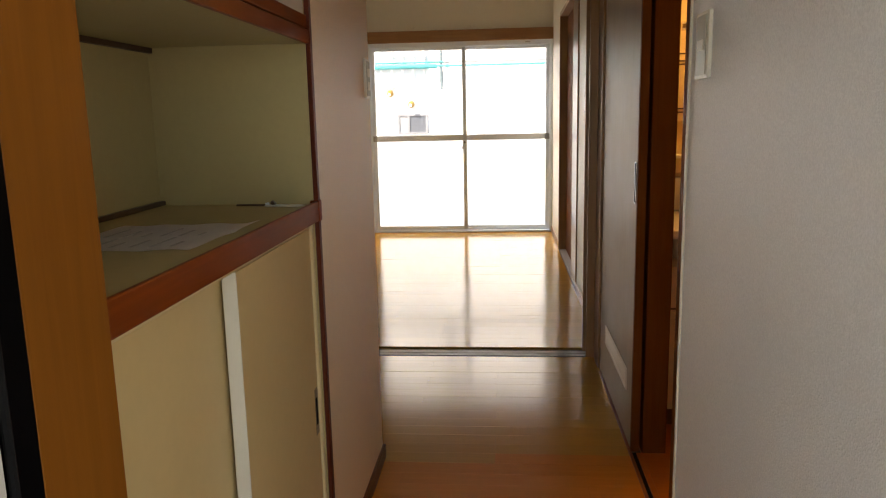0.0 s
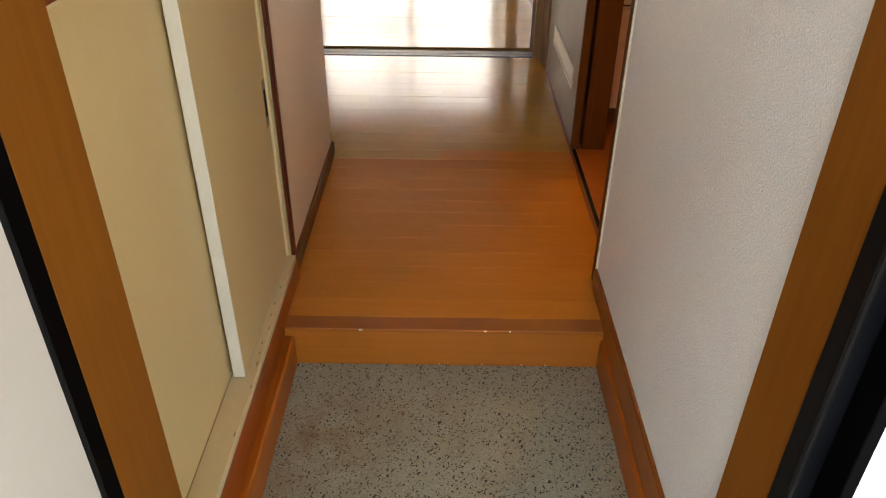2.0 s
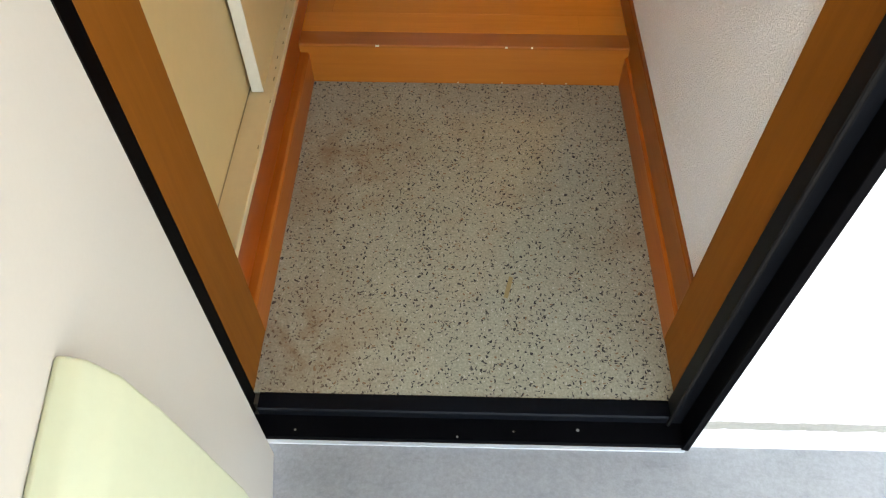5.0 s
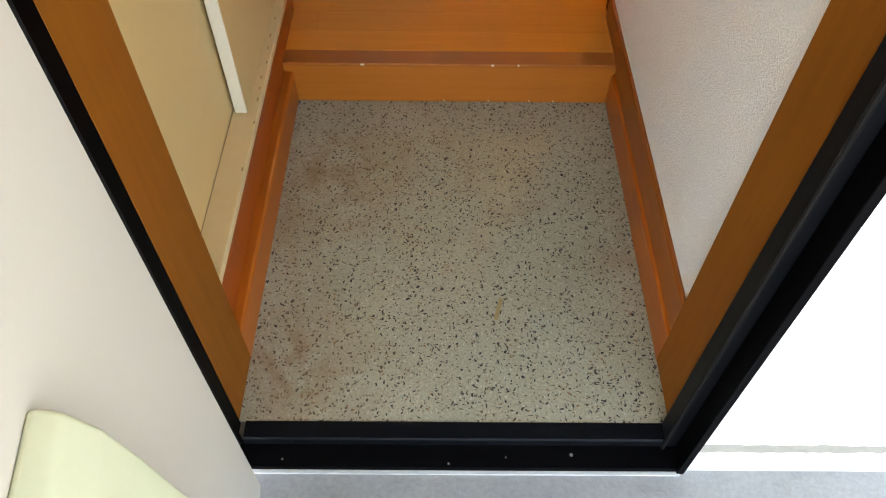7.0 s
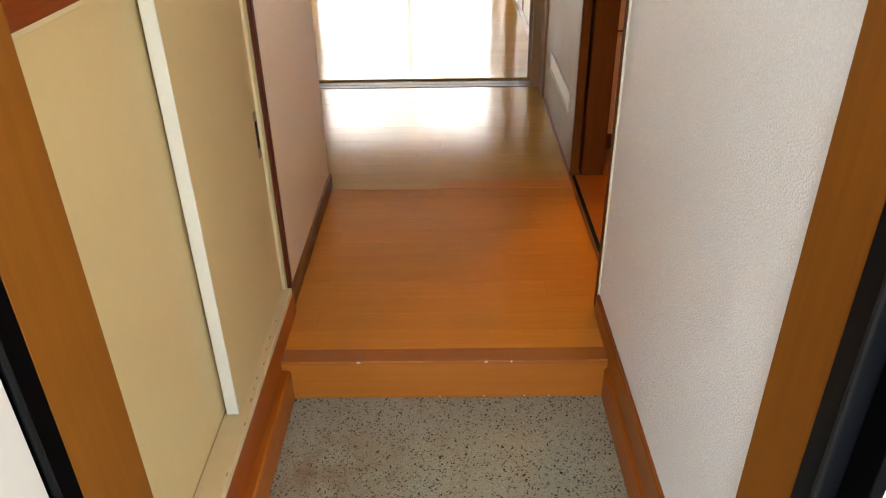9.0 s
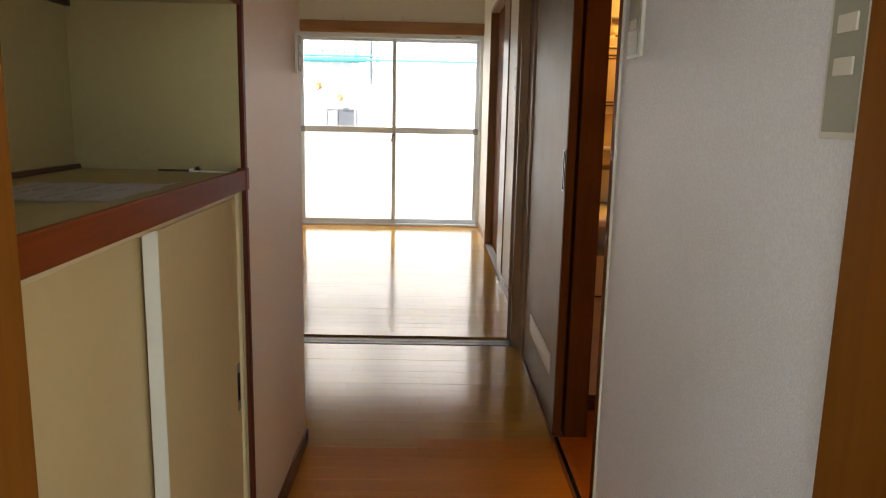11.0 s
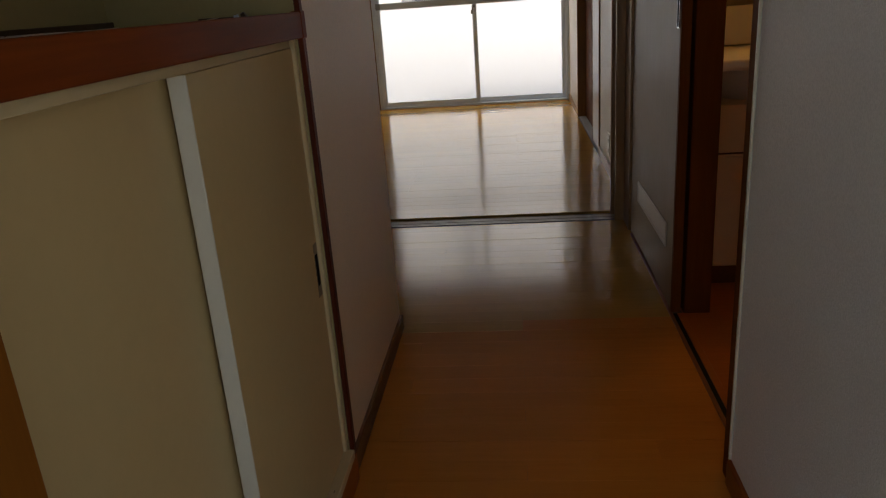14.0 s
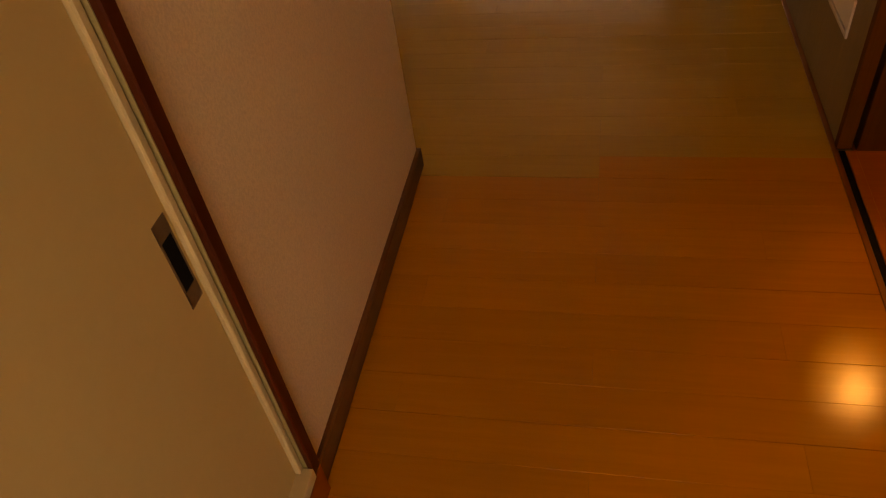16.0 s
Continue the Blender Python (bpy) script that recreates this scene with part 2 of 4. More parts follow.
M_CREAMPAPER = wallpaper("cream_wallpaper", (0.75, 0.70, 0.57), 0.3)
M_CREAM = paint("cream_laminate", (0.62, 0.455, 0.215), 0.45, 0.05, 0.06, 45)
M_CREAM2 = paint("ivory_painted_rail", (0.66, 0.51, 0.28), 0.45, 0.07, 0.15, 35)
M_NICHE = paint("pale_olive_lining", (0.42, 0.342, 0.155), 0.6, 0.06, 0.1, 60)
M_POST = paint("white_plastic_strip", (0.70, 0.66, 0.54), 0.38, 0.04, 0.05, 60)
M_LEAF = paint("cream_painted_steel", (0.54, 0.505, 0.440), 0.48, 0.03, 0.12, 220, 0.0003)
M_MAIL = paint("pale_green_plastic", (0.58, 0.61, 0.43), 0.35, 0.04, 0.04, 80)
M_BLACK = paint("black_painted_steel", (0.0012, 0.0012, 0.0016), 0.5, 0.3, 0.12, 90, spec=0.03)
M_BLACK2 = paint("worn_and_lit_black_steel", (0.0035, 0.0045, 0.0065), 0.45, 0.45, 0.2, 70, spec=0.10)
M_RUBBER = paint("black_rubber", (0.006, 0.006, 0.006), 0.7, 0.2, 0.1, 90, spec=0.12)
M_ALU = paint("anodised_aluminium", (0.78, 0.86, 0.95), 0.45, 0.05, 0.05, 120, 0.0003, 0.0)
M_TRACK = paint("grey_floor_rail", (0.38, 0.36, 0.33), 0.42, 0.1, 0.05, 120, 0.0003, 0.1)
M_CHROME = paint("chrome", (0.70, 0.70, 0.70), 0.12, 0.04, 0.02, 120, 0.0002, 1.0)
M_PLASTIC = paint("ivory_switch_plastic", (0.72, 0.70, 0.60), 0.32, 0.03, 0.03, 100)
M_PLASTIC2 = paint("olive_grey_switch_inset", (0.36, 0.35, 0.26), 0.35, 0.05, 0.03, 100)
M_VENT = paint("beige_vent_plastic", (0.72, 0.62, 0.48), 0.4, 0.05, 0.03, 100)
M_WASHWALL = paint("washroom_cream_sheet", (0.60, 0.46, 0.25), 0.4, 0.05, 0.06, 80)
M_CERAMIC = paint("white_ceramic", (0.80, 0.78, 0.72), 0.12, 0.03, 0.02, 80)
M_VANITY = paint("beige_vanity_front", (0.70, 0.54, 0.36), 0.3, 0.05, 0.03, 80)
M_WASHFLOOR = wood("washroom_floor", (0.46, 0.125, 0.020), (0.56, 0.170, 0.030), "x", 0.30, 0.05, 0.2)
M_PAPER = paint("white_paper", (0.90, 0.85, 0.80), 0.7, 0.03, 0.05, 150)
M_INK = paint("grey_print", (0.62, 0.57, 0.53), 0.7, 0.05, 0.02, 150)
M_SILL_EDGE = paint("dull_sill_edge", (0.50, 0.53, 0.55), 0.5, 0.15, 0.1, 80)
M_SCUFF = paint("faint_scuff", (0.30, 0.22, 0.11), 0.6, 0.2, 0.08, 80)
M_SASH = paint("far_window_frame", (0.22, 0.23, 0.25), 0.5, 0.08, 0.03, 40)
M_LATTICE = paint("pale_grey_lattice_panel", (0.62, 0.645, 0.67), 0.6, 0.08, 0.03, 40)
M_PULL = paint("worn_brown_metal", (0.24, 0.17, 0.10), 0.35, 0.25, 0.05, 200, 0.0003, 0.5)
M_DRAIN = paint("dark_drainpipe", (0.13, 0.17, 0.19), 0.5, 0.1, 0.03, 40)
M_DARK = paint("dark_strip", (0.07, 0.035, 0.018), 0.45, 0.15, 0.08, 80)
M_SPECKLE = speckled_vinyl("speckled_vinyl_tile")
M_JOINT = paint("tile_joint_dirt", (0.17, 0.15, 0.11), 0.85, 0.2, 0.1, 90)
M_CONC = concrete("grey_walkway_concrete", (0.32, 0.335, 0.345))
M_CONC2 = concrete("stained_wall_foot", (0.34, 0.33, 0.29))
M_EXTWALL = paint("white_outside_paint", (0.80, 0.79, 0.77), 0.7, 0.04, 0.3, 60)
M_CEIL = paint("white_ceiling_paint", (0.74, 0.72, 0.66), 0.8, 0.04, 0.2, 60)
M_FACADE = paint("sunlit_white_facade", (0.84, 0.84, 0.83), 0.75, 0.03, 0.1, 20)
M_TEAL = paint("teal_pipe", (0.05, 0.36, 0.38), 0.4, 0.08, 0.03, 40)
M_GREY = paint("grey_metal", (0.33, 0.34, 0.35), 0.45, 0.08, 0.03, 40)
M_OCHRE = paint("ochre_vent_hood", (0.36, 0.21, 0.035), 0.5, 0.1, 0.03, 40)
M_FARGLASS = paint("dark_window_glass", (0.10, 0.115, 0.14), 0.15, 0.1, 0.02, 40)
M_MIRROR = paint("mirror_silver", (0.85, 0.85, 0.84), 0.03, 0.01, 0.0, 40, 0.0001, 1.0)
M_CLEAR = glass("clear_pane", 0.0)
M_FROST = glass("frosted_pane", 0.45)
M_GLOBE, nt_, b_ = mat("lit_lamp_globe")
b_.inputs["Emission Color"].default_value = (1.0, 0.60, 0.22, 1)
b_.inputs["Emission Strength"].default_value = GLOBE
b_.inputs["Base Color"].default_value = (0.8, 0.75, 0.6, 1)


# ---- builders ----
def box(x0, x1, y0, y1, z0, z1, bev=0.0, seg=1):
    bm = bmesh.new()
    bmesh.ops.create_cube(bm, size=1.0)
    for v in bm.verts:
        v.co = Vector(((x0 + x1) / 2 + v.co.x * (x1 - x0), (y0 + y1) / 2 + v.co.y * (y1 - y0), (z0 + z1) / 2 + v.co.z * (z1 - z0)))
    if bev:
        bmesh.ops.bevel(bm, geom=bm.edges[:], offset=bev, segments=seg, affect="EDGES", profile=0.5)
    return bm


def cyl(p, q, r, n=14, r2=None):
    """A rod from p to q."""
    bm = bmesh.new()
    p, q = Vector(p), Vector(q)
    m = Matrix.Translation((p + q) / 2) @ (q - p).to_track_quat("Z", "Y").to_matrix().to_4x4()
    bmesh.ops.create_cone(bm, cap_ends=True, segments=n, radius1=r, radius2=r if r2 is None else r2, depth=(q - p).length, matrix=m)
    return bm


def prism(outline, axis, a, b, bev=0.0, seg=2):
    """An outline of 2D points drawn out along an axis from a to b. x: (y, z); y: (x, z); z: (x, y)."""
    put = {"x": lambda u, v, w: (w, u, v), "y": lambda u, v, w: (u, w, v), "z": lambda u, v, w: (u, v, w)}[axis]
    bm = bmesh.new()
    lo = [bm.verts.new(put(u, v, a)) for u, v in outline]
    hi = [bm.verts.new(put(u, v, b)) for u, v in outline]
    n = len(outline)
    bm.faces.new(lo)
    bm.faces.new(hi[::-1])
    for i in range(n):
        bm.faces.new((lo[i], hi[i], hi[(i + 1) % n], lo[(i + 1) % n]))
    bmesh.ops.recalc_face_normals(bm, faces=bm.faces[:])
    if bev:
        bmesh.ops.bevel(bm, geom=bm.edges[:], offset=bev, segments=seg, affect="EDGES", profile=0.5)
    return bm


def join(*bms):
    out = bmesh.new()
    for b in bms:
        me = bpy.data.meshes.new("tmp")
        b.to_mesh(me)
        out.from_mesh(me)
        bpy.data.meshes.remove(me)
        b.free()
    return out


def part(name, bm, material, parent=None, label="", smooth=False):
    me = bpy.data.meshes.new(name)
    bm.to_mesh(me)
    bm.free()
    me.materials.append(material)
    if smooth:
        me.shade_smooth()
    ob = new(name, me)
    if parent:
        ob.parent = parent
        ob.matrix_parent_inverse = base_of(parent).inverted()
    if label:
        tagged(ob, label)
    return ob


def base_of(ob):
    m = ob.matrix_basis.copy()
    if ob.parent:
        m = base_of(ob.parent) @ ob.matrix_parent_inverse @ m
    return m


def thing(name, at, label, category, group="", kind=""):
    e = new(name)
    e.empty_display_size = 0.1
    e.matrix_basis = Matrix.Translation(at)
    return tagged(e, label, category, group, kind)


def structure(name, bm, material, label):
    return tagged(part(name, bm, material), label, name.split("_")[0], "", "structure")


F = 0.112      # raised floor above the entrance tiles
CEIL = 2.52

# ---- large structure ----
slab = structure("floor_base", box(-1.55, 1.75, 0.86, 7.0, -0.02, F - 0.012), M_JOINT, "dark screed under the varnished floorboards")
wash_floor = structure("floor_washroom", box(0.487, 1.62, 1.07, 2.62, F - 0.012, F - 0.002), M_WASHFLOOR, "reddish varnished washroom floor in warm light")
structure("floor_entrance_bed", box(-0.45, 0.45, -0.02, 0.86, -0.06, -0.006), M_JOINT, "dark bed under the speckled entrance tiles")
structure("ground", box(-60, 60, -60, 60, -0.30, -0.25), M_CONC, "grey ground outside the building")
structure("walkway", box(-3.0, 3.0, -2.3, -0.02, -0.25, -0.034), M_CONC, "light grey concrete walkway outside the entrance door")
# Unseen slab, added and sized to keep direct sun off the doorway.
structure("walkway_canopy", box(-3.0, 3.0, -2.3, -0.075, 2.40, 2.55), M_CEIL, "unseen pale slab added over the walkway to block the sun")

structure("wall_right_entrance", box(0.395, 0.56, 0.0, 1.045, 0.0, CEIL), M_WHITEPAPER, "white embossed wallpaper wall beside the entrance")
structure("corner_bead", box(0.3905, 0.400, 1.0445, 1.052, F + 0.055, CEIL - 0.002, 0.001), M_POST, "thin white corner strip along the wallpaper edge")
structure("wall_left_hall", box(-0.56, -0.42, 1.067, 1.84, 0.0, CEIL), M_PINKPAPER, "pinkish beige wallpaper wall beside the shoe cabinet")
structure("wall_behind_cabinet", box(-0.95, -0.86, -0.02, 1.067, 0.0, CEIL), M_CREAMPAPER, "plain wall behind the shoe cabinet")
structure("wall_cabinet_end", box(-0.95, -0.56, 1.067, 1.20, 0.0, CEIL), M_CREAMPAPER, "plain wall at the cabinet end")
structure("wall_west", box(-1.55, -1.42, 1.20, 7.0, 0.0, CEIL), M_CREAMPAPER, "cream wallpaper wall along the room")
structure("wall_kitchen_south", box(-1.42, -0.95, 1.12, 1.20, 0.0, CEIL), M_CREAMPAPER, "plain cream wall closing the kitchen")
structure("wall_front_right", box(0.3995, 3.0, -0.072, -0.02, -0.20, CEIL), M_EXTWALL, "bright white painted outside wall beside the door")
structure("wall_front_left", box(-3.0, -0.43, -0.072, -0.02, -0.20, CEIL), M_EXTWALL, "white painted outside wall on the hinge side")
foot_rng = random.Random(11)
foot = [(0.402 + 0.012 * k, 0.076 + foot_rng.uniform(-0.002, 0.003)) for k in range(70)] + [(2.9, 0.076)]
foot += [(2.9, 0.050)] + [(0.402 + 0.012 * k, 0.050 + foot_rng.uniform(-0.003, 0.003)) for k in range(69, -1, -1)]
structure("wall_foot", prism(foot, "y", -0.0732, -0.066), M_CONC2, "ragged mottled grey band along the foot of the outside wall")
structure("wall_over_door", box(-0.43, 0.3995, -0.072, 0.0, 2.12, CEIL), M_EXTWALL, "white wall over the entrance door")
structure("ceiling", box(-1.55, 1.75, -0.02, 7.0, CEIL, CEIL + 0.1), M_CEIL, "plain white ceiling")

# washroom shell
structure("wall_washroom_near", box(0.56, 1.74, 0.97, 1.07, 0.0, CEIL), M_WASHWALL, "cream washroom wall in amber light")
structure("wall_washroom_far", box(0.49, 1.74, 2.62, 2.72, 0.0, CEIL), M_WASHWALL, "cream washroom wall behind the vanity")
structure("wall_washroom_side", box(1.62, 1.74, 1.07, 2.62, 0.0, CEIL), M_WASHWALL, "cream washroom side wall")
structure("wall_washroom_pocket", box(0.495, 0.565, 1.985, 2.62, 0.0, CEIL), M_WASHWALL, "wall behind the sliding door")
structure("wall_washroom_over", box(0.43, 0.565, 1.07, 1.985, F + 2.02, CEIL), M_WHITEPAPER, "wall over the washroom opening")

# room beyond the partition
structure("wall_right_hall", box(0.47, 0.60, 2.79, 2.94, 0.0, CEIL), M_CREAMPAPER, "short cream wall between door frames")
structure("wall_right_room", box(0.49, 0.62, 3.07, 4.32, 0.0, CEIL), M_CREAMPAPER, "cream wallpaper wall with a switch and an outlet")
structure("wall_right_window", box(0.49, 0.62, 5.90, 6.87, 0.0, CEIL), M_CREAMPAPER, "cream wallpaper wall beside the window")
structure("wall_right_lintel", box(0.49, 0.62, 4.32, 5.90, F + 2.0, CEIL), M_CREAMPAPER, "cream wall over the side opening")
structure("wall_side_room", box(0.90, 1.0, 2.72, 6.4, 0.0, CEIL), M_CREAMPAPER, "plain wall of the unlit side room")
structure("wall_side_room_end", box(0.62, 1.0, 6.4, 6.5, 0.0, CEIL), M_CREAMPAPER, "plain end wall of the unlit side room")
structure("wall_north_left", box(-1.42, -1.335, 6.87, 7.0, 0.0, CEIL), M_CREAMPAPER, "cream wall strip beside the window")
structure("wall_north_right", box(0.497, 0.62, 6.87, 7.0, 0.0, CEIL), M_CREAMPAPER, "cream wall strip beside the window")
structure("wall_north_top", box(-1.42, 0.62, 6.87, 7.0, 2.109, CEIL), M_CREAMPAPER, "cream wall over the balcony window")
structure("wall_partition_lintel", box(-1.42, 0.49, 2.97, 3.05, F + 2.02, CEIL), M_CREAMPAPER, "wall over the partition rail")

# skirting boards
def skirting(name, bm, material, label):
    return structure("baseboard_" + name, bm, material, label)


def lipped(x_in, x_out, z1, r=0.006):
    """Cross section of a skirting board with a rounded top on its room side."""
    s = 1 if x_out > x_in else -1
    return [(x_in, 0.0), (x_in, z1 - r), (x_in + s * r * 0.35, z1 - r * 0.35), (x_in + s * r, z1), (x_out, z1), (x_out, 0.0)]


skirting("entrance_right", prism(lipped(0.380, 0.3935, 0.088), "y", 0.128, 0.851), M_CASING_Y, "glossy orange-brown skirting beside the speckled tiles")
skirting("entrance_left", prism(lipped(-0.380, -0.4035, 0.088), "y", 0.128, 0.851), M_CASING_Y, "glossy orange-brown skirting below the shoe cabinet")
skirting("right_upper", prism([(0.3865, 0.075), (0.3865, 0.166), (0.389, 0.171), (0.3955, 0.171), (0.3955, 0.075)], "y", 0.128, 1.0445), M_STRIP, "brown skirting strip under the white wallpaper")
skirting("left_upper", box(-0.425, -0.402, 0.128, 1.067, 0.06, 0.180, 0.002), M_SKIRT_RED, "glossy reddish plinth board under the shoe cabinet")
skirting("left_hall", box(-0.43, -0.411, 1.067, 1.843, F - 0.01, F + 0.048, 0.003), M_BROWN_Y, "dark brown skirting under the beige wallpaper")
skirting("left_hall_end", box(-0.56, -0.411, 1.8405, 1.850, F - 0.01, F + 0.048, 0.002), M_BROWN_Y, "dark brown skirting round the wall end")
skirting("right_room", box(0.481, 0.492, 3.07, 4.32, F - 0.01, F + 0.06, 0.002), M_PALE_FRAME, "pale brown skirting along the room wall")
skirting("right_window", box(0.481, 0.492, 5.902, 6.868, F - 0.01, F + 0.06, 0.002), M_PALE_FRAME, "pale brown skirting beside the window")
skirting("west", box(-1.422, -1.411, 3.05, 6.868, F - 0.01, F + 0.06, 0.002), M_BROWN_Y, "brown skirting along the room wall")
skirting("north_left", box(-1.411, -1.335, 6.861, 6.872, F - 0.01, F + 0.06, 0.002), M_HEAD, "brown skirting beside the window")

# ceiling trim of the room
structure("trim_ceiling_window", box(-1.42, 0.489, 6.845, 6.8695, 2.488, CEIL - 0.001, 0.002), M_HEAD, "thin brown wooden trim under the ceiling")
structure("trim_ceiling_right", box(0.466, 0.4895, 3.07, 6.844, 2.488, CEIL - 0.001, 0.002), M_HEAD, "thin brown wooden trim under the ceiling")

# entrance step
step = thing("entrance_step", (0, 0.86, 0), "orange-brown wooden entrance step with a worn nosing", "step", "", "structure")
part("riser", box(-0.404, 0.3935, 0.852, 0.870, -0.006, F - 0.0072, 0.0005), M_STEP, step)
part("nosing", prism([(0.8510, F - 0.007), (0.8510, F - 0.003), (0.8540, F), (0.902, F), (0.902, F - 0.007)], "x", -0.4035, 0.3935), M_STEP_TOP, step, "darker red-brown nosing with pale chips")
for x, w in ((-0.214, 0.009), (0.094, 0.007), (0.155, 0.004)):
    part("chip", box(x - w * 0.5, x + w * 0.5, 0.8503, 0.8535, F - 0.0042, F - 0.0006, 0.0004), M_POST, step, "pale chipped varnish")
for x in (-0.02, 0.09, 0.19, 0.25):
    part("chip", box(x - 0.0022, x + 0.0022, 0.8512, 0.8535, 0.001, 0.0035, 0.0004), M_POST, step, "pale scuff at the foot of the riser")

# ---- entrance door, frame and casing ----
door_frame = thing("door_frame", (0, -0.03, 0), "black painted steel frame of the entrance door", "door frame", "", "structure")
for s in (1, -1):
    inner = 0.367 if s > 0 else 0.3785
    # The right stop's lit look is put into its colour: a lighter black.
    part("stop", box(min(s * inner, s * 0.43), max(s * inner, s * 0.43), -0.034, 0.0, -0.03, 2.09, 0.0015), M_BLACK2 if s > 0 else M_BLACK, door_frame)
    part("jamb", box(min(s * 0.390, s * 0.3990), max(s * 0.390, s * 0.3990), -0.074, -0.034, -0.03, 2.09, 0.001), M_BLACK, door_frame)
    part("flange", box(min(s * 0.386, s * 0.3995), max(s * 0.386, s * 0.3995), -0.080, -0.0745, -0.033, 2.10, 0.001), M_BLACK, door_frame)
    part("gasket", cyl((s * inner, -0.0365, -0.02), (s * inner, -0.0365, 2.08), 0.004, 8), M_RUBBER, door_frame)
part("head", box(-0.425, 0.425, -0.074, 0.0, 2.06, 2.12, 0.001), M_BLACK, door_frame)
part("sill_ledge", prism([(0.0, -0.03), (0.0, 0.001), (-0.002, 0.0025), (-0.031, 0.0025), (-0.034, -0.001), (-0.034, -0.03)], "x", -0.368, 0.368), M_BLACK2, door_frame, "worn black sill ledge")
part("sill", prism([(-0.034, -0.06), (-0.034, -0.020), (-0.072, -0.026), (-0.0755, -0.029), (-0.0755, -0.06)], "x", -0.39, 0.39), M_BLACK, door_frame)
part("sill_edge", box(-0.392, 0.392, -0.083, -0.0757, -0.034, -0.0300, 0.0008), M_SILL_EDGE, door_frame, "thin dull grey strip before the sill")
for x, y, z, r in ((0.205, -0.05, -0.0225, 0.003), (-0.01, -0.066, -0.0248, 0.002), (0.09, -0.055, -0.0232, 0.0016), (-0.3, -0.06, -0.024, 0.002)):
    part("dust", cyl((x, y, z - 0.001), (x, y, z + 0.0006), r, 8), M_CONC2, door_frame, "pale dust speck")

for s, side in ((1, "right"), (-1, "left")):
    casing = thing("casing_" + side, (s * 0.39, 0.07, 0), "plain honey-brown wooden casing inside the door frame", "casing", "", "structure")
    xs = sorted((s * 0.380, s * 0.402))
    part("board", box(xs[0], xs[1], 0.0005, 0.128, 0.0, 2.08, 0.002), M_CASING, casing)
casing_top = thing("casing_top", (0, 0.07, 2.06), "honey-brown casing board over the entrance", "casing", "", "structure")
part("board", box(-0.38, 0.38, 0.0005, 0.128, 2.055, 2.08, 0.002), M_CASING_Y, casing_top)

leaf_turn = Matrix.Translation((-0.326, -0.112, 0)) @ Matrix.Rotation(radians(LEAF), 4, "Z")


def leaf_part(name, bm, material, parent, label="", smooth=False):
    bm.transform(leaf_turn)
    return part(name, bm, material, parent, label, smooth)


entrance_door = thing("entrance_door", (-0.326, -0.112, 0), "cream painted steel entrance door standing open outwards", "door")
leaf_part("leaf", box(-0.040, 0.0, -0.77, 0.0, -0.004, 2.06, 0.002), M_LEAF, entrance_door)
leaf_part("edge_strip", box(-0.036, -0.004, 0.0002, 0.0022, -0.003, 2.05, 0.0006), M_BLACK, entrance_door, "black edge strip")
mail = [(u, v + 0.037) for u, v in ((0.0, 0.31), (0.055, 0.31), (0.067, 0.35), (0.066, 0.45), (0.055, 0.547), (0.043, 0.645), (0.033, 0.70), (0.019, 0.729), (0.0, 0.743))]
mailbox = leaf_part("mail_receiver", prism(mail, "y", -0.63, -0.235, 0.006, 3), M_MAIL, entrance_door, "pale green plastic mail receiver with rounded top", True)
leaf_part("lid", box(0.060, 0.0705, -0.59, -0.275, 0.382, 0.482, 0.003, 2), M_MAIL, mailbox)
leaf_part("lock_plate", box(0.0, 0.004, -0.765, -0.715, 0.90, 1.10, 0.0015), M_ALU, entrance_door, "metal lock plate")
leaf_part("lever", join(cyl((0.004, -0.74, 1.0), (0.045, -0.74, 1.0), 0.010), cyl((0.042, -0.745, 1.0), (0.042, -0.63, 1.0), 0.009)), M_ALU, entrance_door, "metal lever handle")
for z in (0.22, 1.85):
    leaf_part("hinge", cyl((-0.018, 0.009, z - 0.05), (-0.018, 0.009, z + 0.05), 0.007), M_ALU, entrance_door)

# ---- shoe cabinet ----
cab = thing("shoe_cabinet", (-0.62, 0.62, 0.18), "built-in cream shoe cabinet with red-brown trim and open niche", "cabinet")
part("bottom", box(-0.763, -0.490, 0.13, 1.064, 0.180, 0.200), M_CREAM2, cab)
part("back", box(-0.788, -0.763, 0.13, 1.064, 0.18, CEIL - 0.01), M_NICHE, cab, "pale olive back panel")
part("end_panel", box(-0.763, -0.4118, 1.0475, 1.0645, 0.18, CEIL - 0.01), M_NICHE, cab, "pale olive end panel")
part("near_panel", box(-0.763, -0.4105, 0.1285, 0.145, 0.18, CEIL - 0.01), M_NICHE, cab, "pale olive end panel")
rail = part("lower_rail", box(-0.492, -0.4005, 0.1290, 1.0455, 0.1805, 0.201, 0.0015), M_CREAM2, cab, "ivory sliding rail with scuffs")
for y in (0.42, 0.55, 0.62, 0.655, 0.69, 0.74, 0.79, 0.835, 0.90):
    w = 0.003 + 0.004 * ((y * 37) % 1)
    part("scuff", box(-0.4040 - 0.010 * ((y * 91) % 1), -0.4012 - 0.010 * ((y * 91) % 1), y - w, y + w, 0.2004, 0.2012, 0.0003), M_SCUFF, rail, "small faint scuff")
part("groove", box(-0.4518, -0.4502, 0.130, 1.03, 0.2004, 0.2014), M_SCUFF, rail, "dark sliding groove")
part("upper_rail", box(-0.492, -0.4225, 0.145, 1.0300, 1.052, 1.0665, 0.001), M_CREAM2, cab)
